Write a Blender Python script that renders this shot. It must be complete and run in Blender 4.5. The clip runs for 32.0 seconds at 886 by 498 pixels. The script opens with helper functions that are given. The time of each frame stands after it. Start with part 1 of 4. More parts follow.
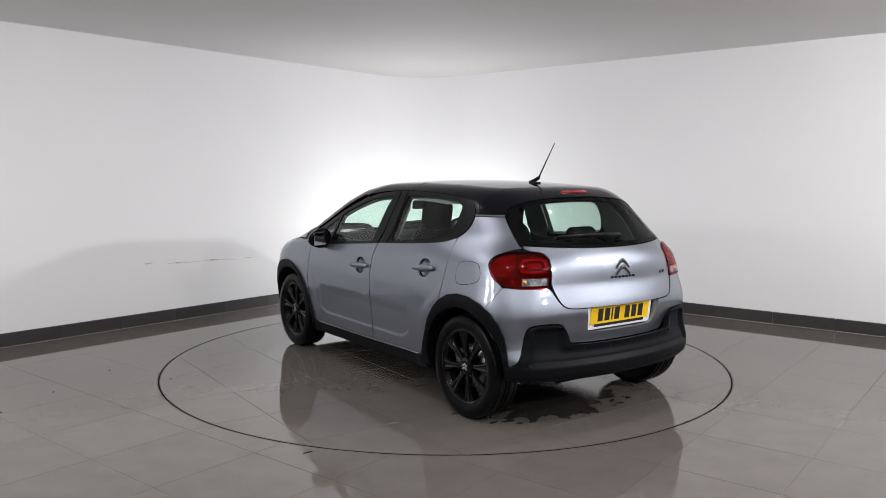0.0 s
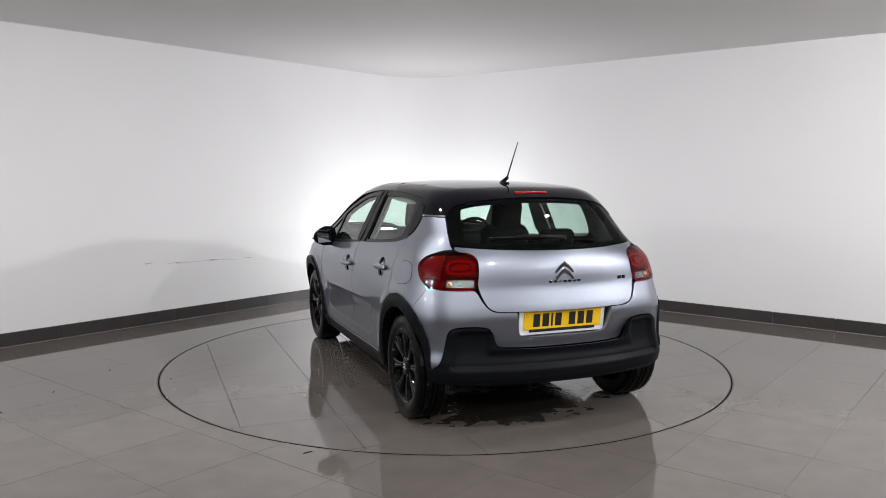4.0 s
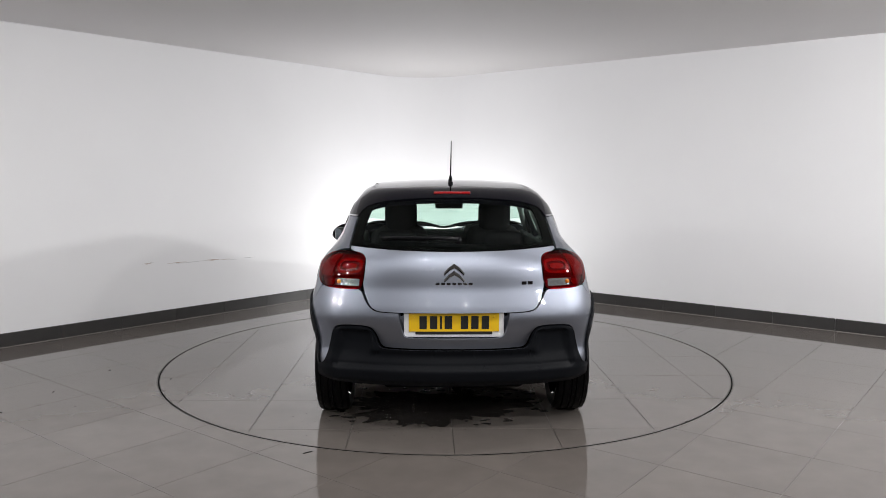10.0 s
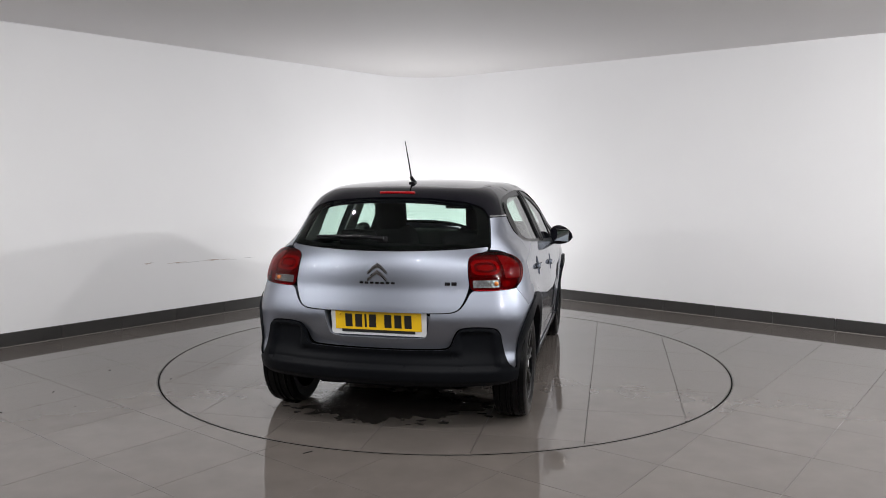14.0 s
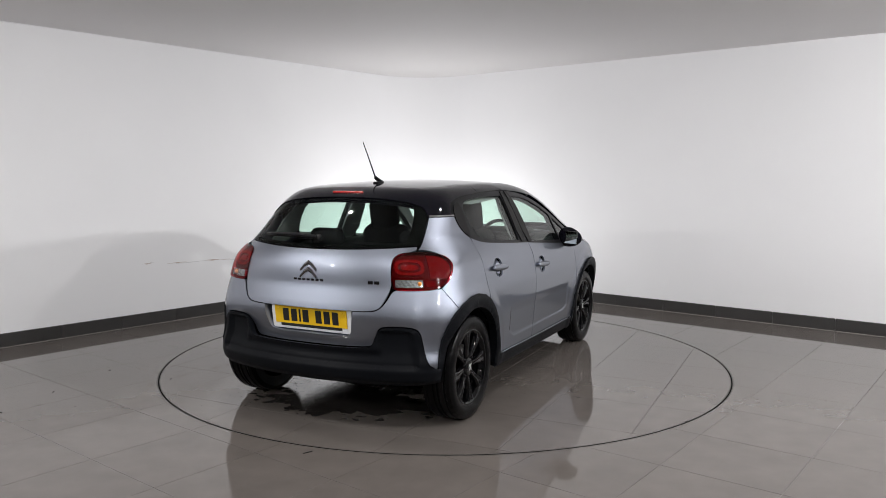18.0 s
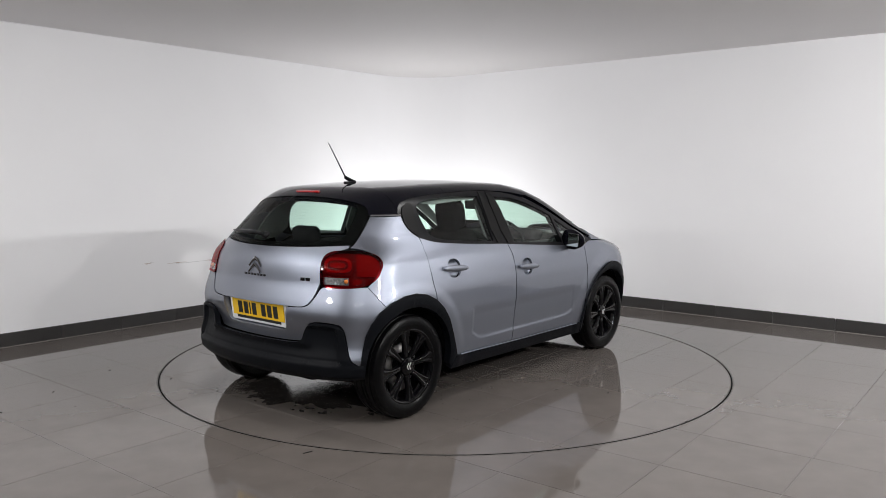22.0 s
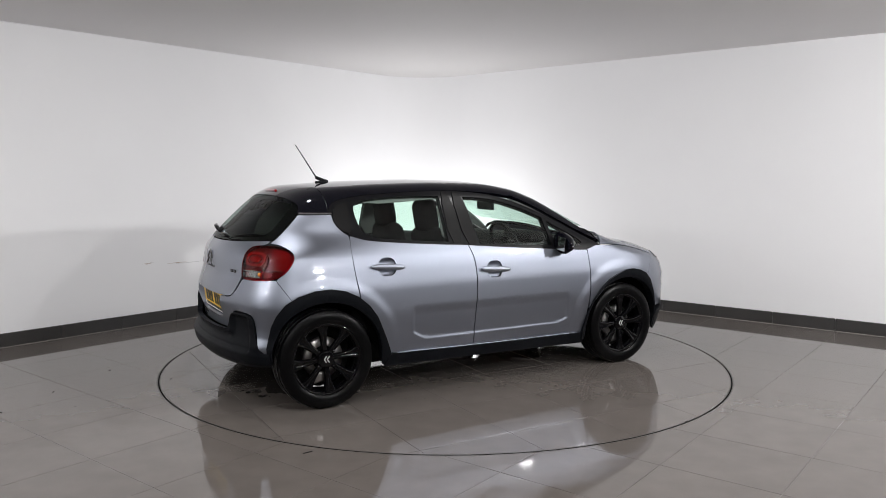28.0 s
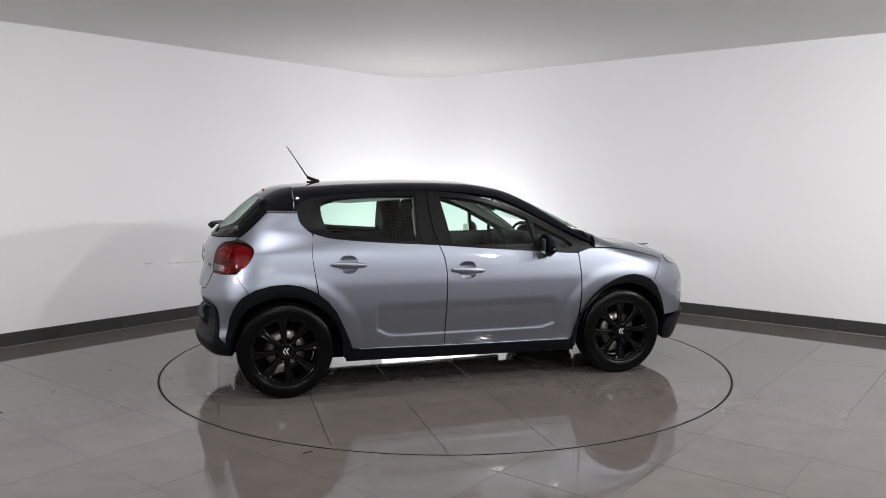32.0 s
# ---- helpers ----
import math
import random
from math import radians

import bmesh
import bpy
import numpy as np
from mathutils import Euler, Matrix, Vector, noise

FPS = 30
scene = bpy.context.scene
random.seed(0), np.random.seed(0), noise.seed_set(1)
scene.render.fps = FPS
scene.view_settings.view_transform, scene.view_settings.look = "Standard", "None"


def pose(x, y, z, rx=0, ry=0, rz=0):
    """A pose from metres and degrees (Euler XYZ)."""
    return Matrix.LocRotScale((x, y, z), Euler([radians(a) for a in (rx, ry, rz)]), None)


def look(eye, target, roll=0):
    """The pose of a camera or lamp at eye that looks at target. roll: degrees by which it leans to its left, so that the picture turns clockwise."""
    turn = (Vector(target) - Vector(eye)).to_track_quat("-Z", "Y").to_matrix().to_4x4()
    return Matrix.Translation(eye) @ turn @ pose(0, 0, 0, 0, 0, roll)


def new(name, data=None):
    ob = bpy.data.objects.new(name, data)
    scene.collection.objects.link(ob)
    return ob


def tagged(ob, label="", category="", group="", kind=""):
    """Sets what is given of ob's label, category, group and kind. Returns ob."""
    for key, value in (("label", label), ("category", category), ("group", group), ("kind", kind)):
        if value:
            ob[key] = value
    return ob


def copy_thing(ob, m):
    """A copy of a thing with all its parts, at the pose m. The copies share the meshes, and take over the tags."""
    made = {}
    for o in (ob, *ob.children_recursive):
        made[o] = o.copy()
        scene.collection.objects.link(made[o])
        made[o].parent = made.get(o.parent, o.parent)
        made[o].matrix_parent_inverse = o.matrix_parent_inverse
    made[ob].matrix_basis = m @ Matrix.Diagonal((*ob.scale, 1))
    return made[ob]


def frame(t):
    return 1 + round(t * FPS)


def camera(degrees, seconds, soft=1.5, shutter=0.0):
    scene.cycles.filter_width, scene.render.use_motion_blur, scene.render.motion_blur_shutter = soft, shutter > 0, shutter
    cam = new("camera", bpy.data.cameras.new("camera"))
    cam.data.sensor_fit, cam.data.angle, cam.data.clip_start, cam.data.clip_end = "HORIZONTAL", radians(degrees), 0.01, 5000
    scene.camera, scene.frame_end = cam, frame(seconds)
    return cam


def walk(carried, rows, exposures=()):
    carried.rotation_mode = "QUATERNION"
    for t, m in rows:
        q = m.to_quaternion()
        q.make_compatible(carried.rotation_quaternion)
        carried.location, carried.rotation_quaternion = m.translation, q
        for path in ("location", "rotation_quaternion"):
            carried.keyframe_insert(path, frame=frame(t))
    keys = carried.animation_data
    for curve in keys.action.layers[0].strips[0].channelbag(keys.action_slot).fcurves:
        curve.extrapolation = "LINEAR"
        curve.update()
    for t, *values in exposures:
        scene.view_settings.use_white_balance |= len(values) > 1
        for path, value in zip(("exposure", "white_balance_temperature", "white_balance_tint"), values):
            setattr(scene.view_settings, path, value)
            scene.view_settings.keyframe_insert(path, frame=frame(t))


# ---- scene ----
cam = camera(60.13, 32.0, soft=0.5)
EYE = (0.0, -6.296, 1.518)
VIEW = pose(*EYE, 90 - 5.494, 0, 0.162) @ pose(0, 0, 0, 0, 0, 0.08)
walk(cam, [(0.0, VIEW), (32.0, VIEW)])

# ---- light ----
world = bpy.data.worlds.new("world")
scene.world = world
world.use_nodes = True
world.node_tree.nodes["Background"].inputs[0].default_value = (0.9, 0.95, 1.0, 1)
world.node_tree.nodes["Background"].inputs[1].default_value = 0.05
scene.view_settings.exposure = 0.08


# small round ceiling lamps over the table, a lamp on either side of the camera, and a flood behind the car that washes the far corner
def lamp_disk(name, eye, target, size, power):
    d = bpy.data.lights.new(name, "AREA")
    d.shape, d.size, d.energy, d.color = "DISK", size, power, (1.0, 0.99, 0.985)
    new(name, d).matrix_world = look(eye, target)


for x, y, power in ((-1.3, -1.1, 17), (1.4, -1.1, 19), (-2.6, -2.6, 18), (2.8, -2.6, 17), (-0.5, -3.4, 17), (0.7, -3.4, 17), (-0.7, -7.4, 56), (0.8, -7.4, 56)):
    lamp_disk("downlight", (x, y, 2.79), (x, y + 0.5, 0.0), 0.07, power)
lamp_disk("side_lamp", (-5.0, -3.6, 2.5), (0.6, 1.2, 1.1), 0.18, 31)
lamp_disk("side_lamp", (-4.3, -4.7, 2.6), (0.6, 1.2, 1.1), 0.18, 31)
lamp_disk("side_lamp", (5.2, -2.6, 2.6), (-0.6, 1.2, 1.0), 0.18, 104)
lamp_disk("side_lamp", (3.7, -5.2, 2.65), (-0.6, 1.2, 1.0), 0.18, 54)
flood = bpy.data.lights.new("corner_flood", "POINT")
flood.energy, flood.shadow_soft_size = 71, 0.6
new("corner_flood", flood).location = (-0.2, 3.0, 0.62)

# ---- materials ----
def material(name, color, rough=0.5, metal=0.0, coat=0.0, vary=0.0, scale=8.0, bump=0.0, bump_scale=60.0, rough_vary=0.0, spec=0.5, by_object=0.0, coat_rough=0.03):
    m = bpy.data.materials.new(name)
    m.use_nodes = True
    nt = m.node_tree
    b = nt.nodes["Principled BSDF"]
    b.inputs["Base Color"].default_value = (*color, 1)
    b.inputs["Roughness"].default_value = rough
    b.inputs["Metallic"].default_value = metal
    b.inputs["Coat Weight"].default_value = coat
    b.inputs["Coat Roughness"].default_value = coat_rough
    b.inputs["Specular IOR Level"].default_value = spec
    co = nt.nodes.new("ShaderNodeTexCoord")
    if vary or by_object:
        n = nt.nodes.new("ShaderNodeTexNoise")
        n.inputs["Scale"].default_value, n.inputs["Detail"].default_value = scale, 6
        nt.links.new(co.outputs["Object"], n.inputs["Vector"])
        mul = nt.nodes.new("ShaderNodeMath")
        mul.operation = "MULTIPLY_ADD"
        mul.inputs[1].default_value, mul.inputs[2].default_value = 2 * vary, 1 - vary
        nt.links.new(n.outputs["Fac"], mul.inputs[0])
        fac = mul.outputs[0]
        if by_object:
            oi = nt.nodes.new("ShaderNodeObjectInfo")
            a = nt.nodes.new("ShaderNodeMath")
            a.operation = "MULTIPLY_ADD"
            a.inputs[1].default_value, a.inputs[2].default_value = 2 * by_object, -by_object
            nt.links.new(oi.outputs["Random"], a.inputs[0])
            s = nt.nodes.new("ShaderNodeMath")
            nt.links.new(fac, s.inputs[0]), nt.links.new(a.outputs[0], s.inputs[1])
            fac = s.outputs[0]
        v = nt.nodes.new("ShaderNodeVectorMath")
        v.operation = "SCALE"
        v.inputs[0].default_value = color
        nt.links.new(fac, v.inputs["Scale"])
        nt.links.new(v.outputs[0], b.inputs["Base Color"])
    if rough_vary:
        n = nt.nodes.new("ShaderNodeTexNoise")
        n.inputs["Scale"].default_value, n.inputs["Detail"].default_value = scale * 0.4, 5
        nt.links.new(co.outputs["Object"], n.inputs["Vector"])
        r = nt.nodes.new("ShaderNodeMath")
        r.operation = "MULTIPLY_ADD"
        r.inputs[1].default_value, r.inputs[2].default_value = 2 * rough_vary, rough - rough_vary
        nt.links.new(n.outputs["Fac"], r.inputs[0])
        nt.links.new(r.outputs[0], b.inputs["Roughness"])
    if bump:
        n = nt.nodes.new("ShaderNodeTexNoise")
        n.inputs["Scale"].default_value, n.inputs["Detail"].default_value = bump_scale, 4
        nt.links.new(co.outputs["Object"], n.inputs["Vector"])
        bp = nt.nodes.new("ShaderNodeBump")
        bp.inputs["Strength"].default_value, bp.inputs["Distance"].default_value = bump, 0.002
        nt.links.new(n.outputs["Fac"], bp.inputs["Height"])
        nt.links.new(bp.outputs[0], b.inputs["Normal"])
    return m


def glass(name, tint, gloss=1.0):
    """A thin pane: light passes straight, tinted, and the surface mirrors by Fresnel."""
    m = bpy.data.materials.new(name)
    m.use_nodes = True
    nt = m.node_tree
    nt.nodes.remove(nt.nodes["Principled BSDF"])
    out = nt.nodes["Material Output"]
    tr, gl, mix, fr, pw, ma = (nt.nodes.new("ShaderNode" + s) for s in ("BsdfTransparent", "BsdfGlossy", "MixShader", "LayerWeight", "Math", "Math"))
    tr.inputs[0].default_value = (*tint, 1)
    gl.inputs["Roughness"].default_value = 0.01
    gl.inputs[0].default_value = (gloss, gloss, gloss, 1)
    fr.inputs[0].default_value = 0.5
    pw.operation, pw.inputs[1].default_value = "POWER", 5.0
    ma.operation, ma.inputs[1].default_value, ma.inputs[2].default_value = "MULTIPLY_ADD", 0.95, 0.05
    nt.links.new(fr.outputs["Facing"], pw.inputs[0]), nt.links.new(pw.outputs[0], ma.inputs[0])
    nt.links.new(ma.outputs[0], mix.inputs[0]), nt.links.new(tr.outputs[0], mix.inputs[1]), nt.links.new(gl.outputs[0], mix.inputs[2])
    nt.links.new(mix.outputs[0], out.inputs[0])
    return m


def car_paint(name, color, rough):
    """Metal flakes over a thin diffuse ground, under a clear coat that mirrors by Fresnel."""
    m = bpy.data.materials.new(name)
    m.use_nodes = True
    nt = m.node_tree
    nt.nodes.remove(nt.nodes["Principled BSDF"])
    out = nt.nodes["Material Output"]
    flakes, ground, coat, low, top, fr, pw, ma, co, n, mul, v = (nt.nodes.new("ShaderNode" + s) for s in ("BsdfGlossy", "BsdfDiffuse", "BsdfGlossy", "MixShader", "MixShader", "LayerWeight", "Math", "Math", "TexCoord", "TexNoise", "Math", "VectorMath"))
    flakes.distribution = "BECKMANN"
    flakes.inputs["Roughness"].default_value = rough
    coat.inputs["Roughness"].default_value = 0.03
    coat.inputs[0].default_value = (1, 1, 1, 1)
    n.inputs["Scale"].default_value, n.inputs["Detail"].default_value = 700, 3
    mul.operation, mul.inputs[1].default_value, mul.inputs[2].default_value = "MULTIPLY_ADD", 0.14, 0.93
    v.operation, v.inputs[0].default_value = "SCALE", color
    nt.links.new(co.outputs["Object"], n.inputs["Vector"]), nt.links.new(n.outputs["Fac"], mul.inputs[0]), nt.links.new(mul.outputs[0], v.inputs["Scale"])
    nt.links.new(v.outputs[0], flakes.inputs[0]), nt.links.new(v.outputs[0], ground.inputs[0])
    low.inputs[0].default_value = 0.08
    nt.links.new(flakes.outputs[0], low.inputs[1]), nt.links.new(ground.outputs[0], low.inputs[2])
    fr.inputs[0].default_value = 0.5
    pw.operation, pw.inputs[1].default_value = "POWER", 5.0
    ma.operation, ma.inputs[1].default_value, ma.inputs[2].default_value = "MULTIPLY_ADD", 0.95, 0.045
    nt.links.new(fr.outputs["Facing"], pw.inputs[0]), nt.links.new(pw.outputs[0], ma.inputs[0])
    nt.links.new(ma.outputs[0], top.inputs[0]), nt.links.new(low.outputs[0], top.inputs[1]), nt.links.new(coat.outputs[0], top.inputs[2])
    nt.links.new(top.outputs[0], out.inputs[0])
    return m


WALL = material("white_wall_paint", (0.80, 0.80, 0.815), 0.6, vary=0.03, scale=1.3, bump=0.12, bump_scale=90)
CEIL = material("ceiling_paint", (0.70, 0.685, 0.685), 0.7, vary=0.02, scale=1.0, bump=0.1, bump_scale=70)
TILE = material("polished_porcelain", (0.118, 0.104, 0.095), 0.05, vary=0.18, scale=5.0, rough_vary=0.03, bump=0.008, bump_scale=12, by_object=0.05)
# for the unseen walls only: dark to cut bounce and reflections
DIMWALL = material("unseen_wall_dark", (0.12, 0.12, 0.122), 0.8, vary=0.1, scale=1.3)
GROUT = material("grout", (0.115, 0.108, 0.10), 0.8, vary=0.6, scale=5)
SKIRT = material("dark_skirting_tile", (0.045, 0.043, 0.042), 0.3, vary=0.12, scale=9, by_object=0.1)
STEEL = material("dark_steel", (0.008, 0.008, 0.008), 0.7, vary=0.2, scale=20, spec=0.1)
PAINT = car_paint("silver_metallic_paint", (0.258, 0.277, 0.330), 0.455)
BLACK = material("gloss_black_paint", (0.003, 0.003, 0.0055), 0.04, spec=0.26)
CLAD = material("black_plastic", (0.0040, 0.0046, 0.0062), 0.44, vary=0.1, scale=40, bump=0.15, bump_scale=900, spec=0.085)
TRIM = material("satin_black_trim", (0.005, 0.005, 0.006), 0.3, spec=0.17)
DARK = material("dark_void", (0.004, 0.004, 0.004), 0.9, spec=0.05)
RUBBER = material("tyre_rubber", (0.0022, 0.0022, 0.0025), 0.28, vary=0.2, scale=30, bump=0.35, bump_scale=140, spec=0.11)
RIM = material("gloss_black_rim", (0.0015, 0.0015, 0.002), 0.04, spec=0.3)
DISC = material("brake_steel", (0.30, 0.29, 0.285), 0.35, metal=1.0, vary=0.1, scale=30)
CHROME = material("chrome", (0.62, 0.62, 0.64), 0.06, metal=1.0)
BADGE = material("badge_chrome", (0.26, 0.26, 0.27), 0.05, metal=1.0)
DCHROME = material("dark_chrome", (0.10, 0.10, 0.11), 0.10, metal=1.0)
FABRIC = material("seat_fabric", (0.011, 0.011, 0.012), 0.9, vary=0.12, scale=12, spec=0.1)
DASH = material("dash_plastic", (0.010, 0.011, 0.012), 0.6, vary=0.1, scale=20, spec=0.3)
GREYTRIM = material("pale_cabin_trim", (0.20, 0.21, 0.205), 0.7, vary=0.06, scale=20, spec=0.3)
GLASS = glass("green_tinted_glass", (0.74, 0.88, 0.81))
REARGLASS = glass("dark_tinted_glass", (0.72, 0.85, 0.79), 0.35)
PLATE = material("yellow_plate", (0.85, 0.52, 0.01), 0.3, coat=0.4)
WHITE = material("white_plastic", (0.80, 0.80, 0.80), 0.35)
INK = material("black_ink", (0.01, 0.01, 0.01), 0.5)

# ---- setting ----
def part(name, bm, mat, parent=None, label="", smooth=False):
    me = bpy.data.meshes.new(name)
    bm.normal_update()
    bm.to_mesh(me)
    bm.free()
    me.materials.append(mat)
    if smooth:
        for p in me.polygons:
            p.use_smooth = True
    ob = new(name, me)
    ob.parent = parent
    if label:
        ob["label"] = label
    return ob


def clip_convex(poly, edges):
    """Cuts a convex polygon by the half-planes (px, py, nx, ny) whose inside is n.(p) <= n.(point)."""
    for ex, ey, nx, ny in edges:
        out = []
        for i, a in enumerate(poly):
            b = poly[(i + 1) % len(poly)]
            da, db = (a[0] - ex) * nx + (a[1] - ey) * ny, (b[0] - ex) * nx + (b[1] - ey) * ny
            if da <= 0:
                out.append(a)
            if (da < 0 < db) or (db < 0 < da):
                k = da / (da - db)
                out.append((a[0] + k * (b[0] - a[0]), a[1] + k * (b[1] - a[1])))
        poly = out
        if len(poly) < 3:
            return []
    return poly


def prism(bm, poly, z0, z1, bevel=0.0):
    """An upright prism over a convex outline, with a small chamfer round its top."""
    cx, cy = sum(p[0] for p in poly) / len(poly), sum(p[1] for p in poly) / len(poly)
    rings = [[(x, y, z0) for x, y in poly], [(x, y, z1 - bevel) for x, y in poly]]
    if bevel:
        k = 1 - bevel / max(0.05, max(math.hypot(x - cx, y - cy) for x, y in poly))
        rings.append([(cx + (x - cx) * k, cy + (y - cy) * k, z1) for x, y in poly])
    vs = [[bm.verts.new(c) for c in r] for r in rings]
    n = len(poly)
    for a, b in zip(vs, vs[1:]):
        for i in range(n):
            bm.faces.new((a[i], a[(i + 1) % n], b[(i + 1) % n], b[i]))
    bm.faces.new(vs[-1])
    bm.faces.new(vs[0][::-1])


CEILING_Z = 2.836
CORNER = Vector((-0.39, 4.55))
LEFT_DIR, RIGHT_DIR = Vector((-math.cos(radians(50.2)), -math.sin(radians(50.2)))), Vector((math.cos(radians(39)), -math.sin(radians(39))))
# the far corner is rounded: an arc tangent to both walls
bis = (LEFT_DIR + RIGHT_DIR).normalized()
half = LEFT_DIR.angle(RIGHT_DIR) / 2
RADIUS = 0.75
mid = CORNER + bis * (RADIUS / math.sin(half))
tl, tr_ = CORNER + LEFT_DIR * RADIUS / math.tan(half), CORNER + RIGHT_DIR * RADIUS / math.tan(half)
a0, a1 = math.atan2(*(tl - mid).yx), math.atan2(*(tr_ - mid).yx)
arc = [(mid.x + RADIUS * math.cos(a0 + (a1 - a0) * i / 12), mid.y + RADIUS * math.sin(a0 + (a1 - a0) * i / 12)) for i in range(13)]
L_END, R_END = CORNER + LEFT_DIR * 9.6, CORNER + RIGHT_DIR * 9.6
ROOM = [tuple(L_END)] + arc + [tuple(R_END), (4.6, -9.0), (-4.6, -9.0)]
ROOM_EDGES = []
for i, a in enumerate(ROOM):
    b = ROOM[(i + 1) % len(ROOM)]
    ROOM_EDGES.append((a[0], a[1], -(b[1] - a[1]), b[0] - a[0]))   # outline runs clockwise


def strip(path, z0, z1, t):
    """A wall of thickness t that stands outside the clockwise path."""
    bm = bmesh.new()
    n = len(path)
    off = []
    for i, p in enumerate(path):
        d = Vector((0, 0))
        for j, k in ((i - 1, i), (i, i + 1)):
            if j >= 0 and k < n:
                e = Vector(path[k]) - Vector(path[j])
                d += Vector((-e.y, e.x)).normalized()
        off.append(Vector(p) + d.normalized() * t)
    rows = [[bm.verts.new((q[0], q[1], z)) for q in pts] for pts, z in ((path, z0), (path, z1), (off, z1), (off, z0))]
    for a, b in zip(rows, rows[1:] + rows[:1]):
        for i in range(n - 1):
            bm.faces.new((a[i], b[i], b[i + 1], a[i + 1]))
    for i in (0, n - 1):
        bm.faces.new([r[i] for r in rows])
    bmesh.ops.recalc_face_normals(bm, faces=bm.faces)
    return bm


def smooth_by_angle(ob, deg=30):
    for p in ob.data.polygons:
        p.use_smooth = True
    ob.data.set_sharp_from_angle(angle=radians(deg))


wall = part("wall_far_corner", strip([tuple(L_END)] + arc + [tuple(R_END)], 0, CEILING_Z + 0.2, 0.2), WALL)
smooth_by_angle(wall)
tagged(wall, "white painted studio walls meeting in a rounded corner", "wall", kind="structure")
# unseen walls added to close the room, kept dark to hold back bounced light
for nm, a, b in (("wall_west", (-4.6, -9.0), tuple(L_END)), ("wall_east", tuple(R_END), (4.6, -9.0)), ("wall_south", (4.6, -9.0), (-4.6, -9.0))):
    tagged(part(nm, strip([a, b], 0, CEILING_Z + 0.2, 0.2), DIMWALL), "unseen dark wall added to close the room and dim reflections", "wall", kind="structure")
bm = bmesh.new()
bm.faces.new([bm.verts.new((x, y, CEILING_Z)) for x, y in ROOM])
g = bmesh.ops.extrude_face_region(bm, geom=list(bm.faces))
bmesh.ops.translate(bm, vec=(0, 0, 0.15), verts=[v for v in g["geom"] if isinstance(v, bmesh.types.BMVert)])
bmesh.ops.recalc_face_normals(bm, faces=bm.faces)
tagged(part("ceiling", bm, CEIL), "flat pale grey painted ceiling", "ceiling", kind="structure")

# ---- the car: one smooth hull, on which all panels lie ----
def curve(*pts):
    """A monotone cubic through (x, y) pairs."""
    xs, ys = np.array([p[0] for p in pts], float), np.array([p[1] for p in pts], float)
    h, d = np.diff(xs), np.diff(ys) / np.diff(xs)
    m = np.concatenate([[d[0]], np.where(d[:-1] * d[1:] > 0, 2 * d[:-1] * d[1:] / np.where(d[:-1] + d[1:] == 0, 1, d[:-1] + d[1:]), 0), [d[-1]]])

    def f(x):
        x = np.clip(np.asarray(x, float), xs[0], xs[-1])
        i = np.clip(np.searchsorted(xs, x) - 1, 0, len(h) - 1)
        t = (x - xs[i]) / h[i]
        return ((1 + 2 * t) * (1 - t) ** 2 * ys[i] + t * (1 - t) ** 2 * h[i] * m[i] + t * t * (3 - 2 * t) * ys[i + 1] + t * t * (t - 1) * h[i] * m[i + 1])
    return f


def smax(a, b, k):
    h = np.maximum(k - np.abs(a - b), 0) / k
    return np.maximum(a, b) + h * h * k / 4


def step(x, a, b):
    t = np.clip((x - a) / (b - a), 0, 1)
    return t * t * (3 - 2 * t)


side_of = curve((0.15, 0.79), (0.30, 0.838), (0.45, 0.857), (0.62, 0.868), (0.75, 0.867), (0.86, 0.856), (0.95, 0.840), (1.03, 0.812), (1.12, 0.772), (1.27, 0.705), (1.40, 0.635), (1.50, 0.575))
low_plan = curve((-1.95, 0.985), (-1.4, 0.992), (-0.9, 0.995), (0.0, 1.0), (0.8, 0.995), (1.4, 0.985), (2.1, 0.93))
top_plan = curve((-1.6, 0.885), (-1.37, 0.905), (-1.15, 0.940), (-0.8, 0.975), (-0.2, 1.0), (0.5, 1.0), (1.0, 0.97), (1.6, 0.95))
rear_of = curve((0.15, -1.80), (0.30, -1.853), (0.42, -1.871), (0.50, -1.842), (0.56, -1.836), (0.62, -1.838), (0.69, -1.845), (0.74, -1.839), (0.80, -1.824), (0.87, -1.807), (0.93, -1.803), (0.975, -1.797), (1.02, -1.782), (1.08, -1.745), (1.20, -1.625), (1.38, -1.425), (1.44, -1.36), (1.6, -1.2))
rear_bow = curve((0.2, 0.26), (0.6, 0.26), (0.85, 0.30), (0.98, 0.36), (1.10, 0.46), (1.40, 0.42))
nose_of = curve((0.15, 1.95), (0.30, 2.028), (0.50, 2.073), (0.66, 2.073), (0.78, 2.038), (0.88, 1.95), (1.0, 1.7), (1.2, 1.6), (1.5, 1.6))
top_of = curve((-1.9, 1.32), (-1.38, 1.418), (-1.2, 1.446), (-1.0, 1.464), (-0.68, 1.480), (-0.32, 1.487), (0.06, 1.478), (0.32, 1.443), (0.49, 1.388), (0.68, 1.296), (0.92, 1.174), (1.16, 1.062), (1.28, 1.024), (1.36, 1.010), (1.6, 0.978), (1.85, 0.912), (2.0, 0.845), (2.1, 0.76))
crown = curve((-1.9, 0.10), (-1.2, 0.085), (0.2, 0.08), (1.2, 0.06), (2.1, 0.10))


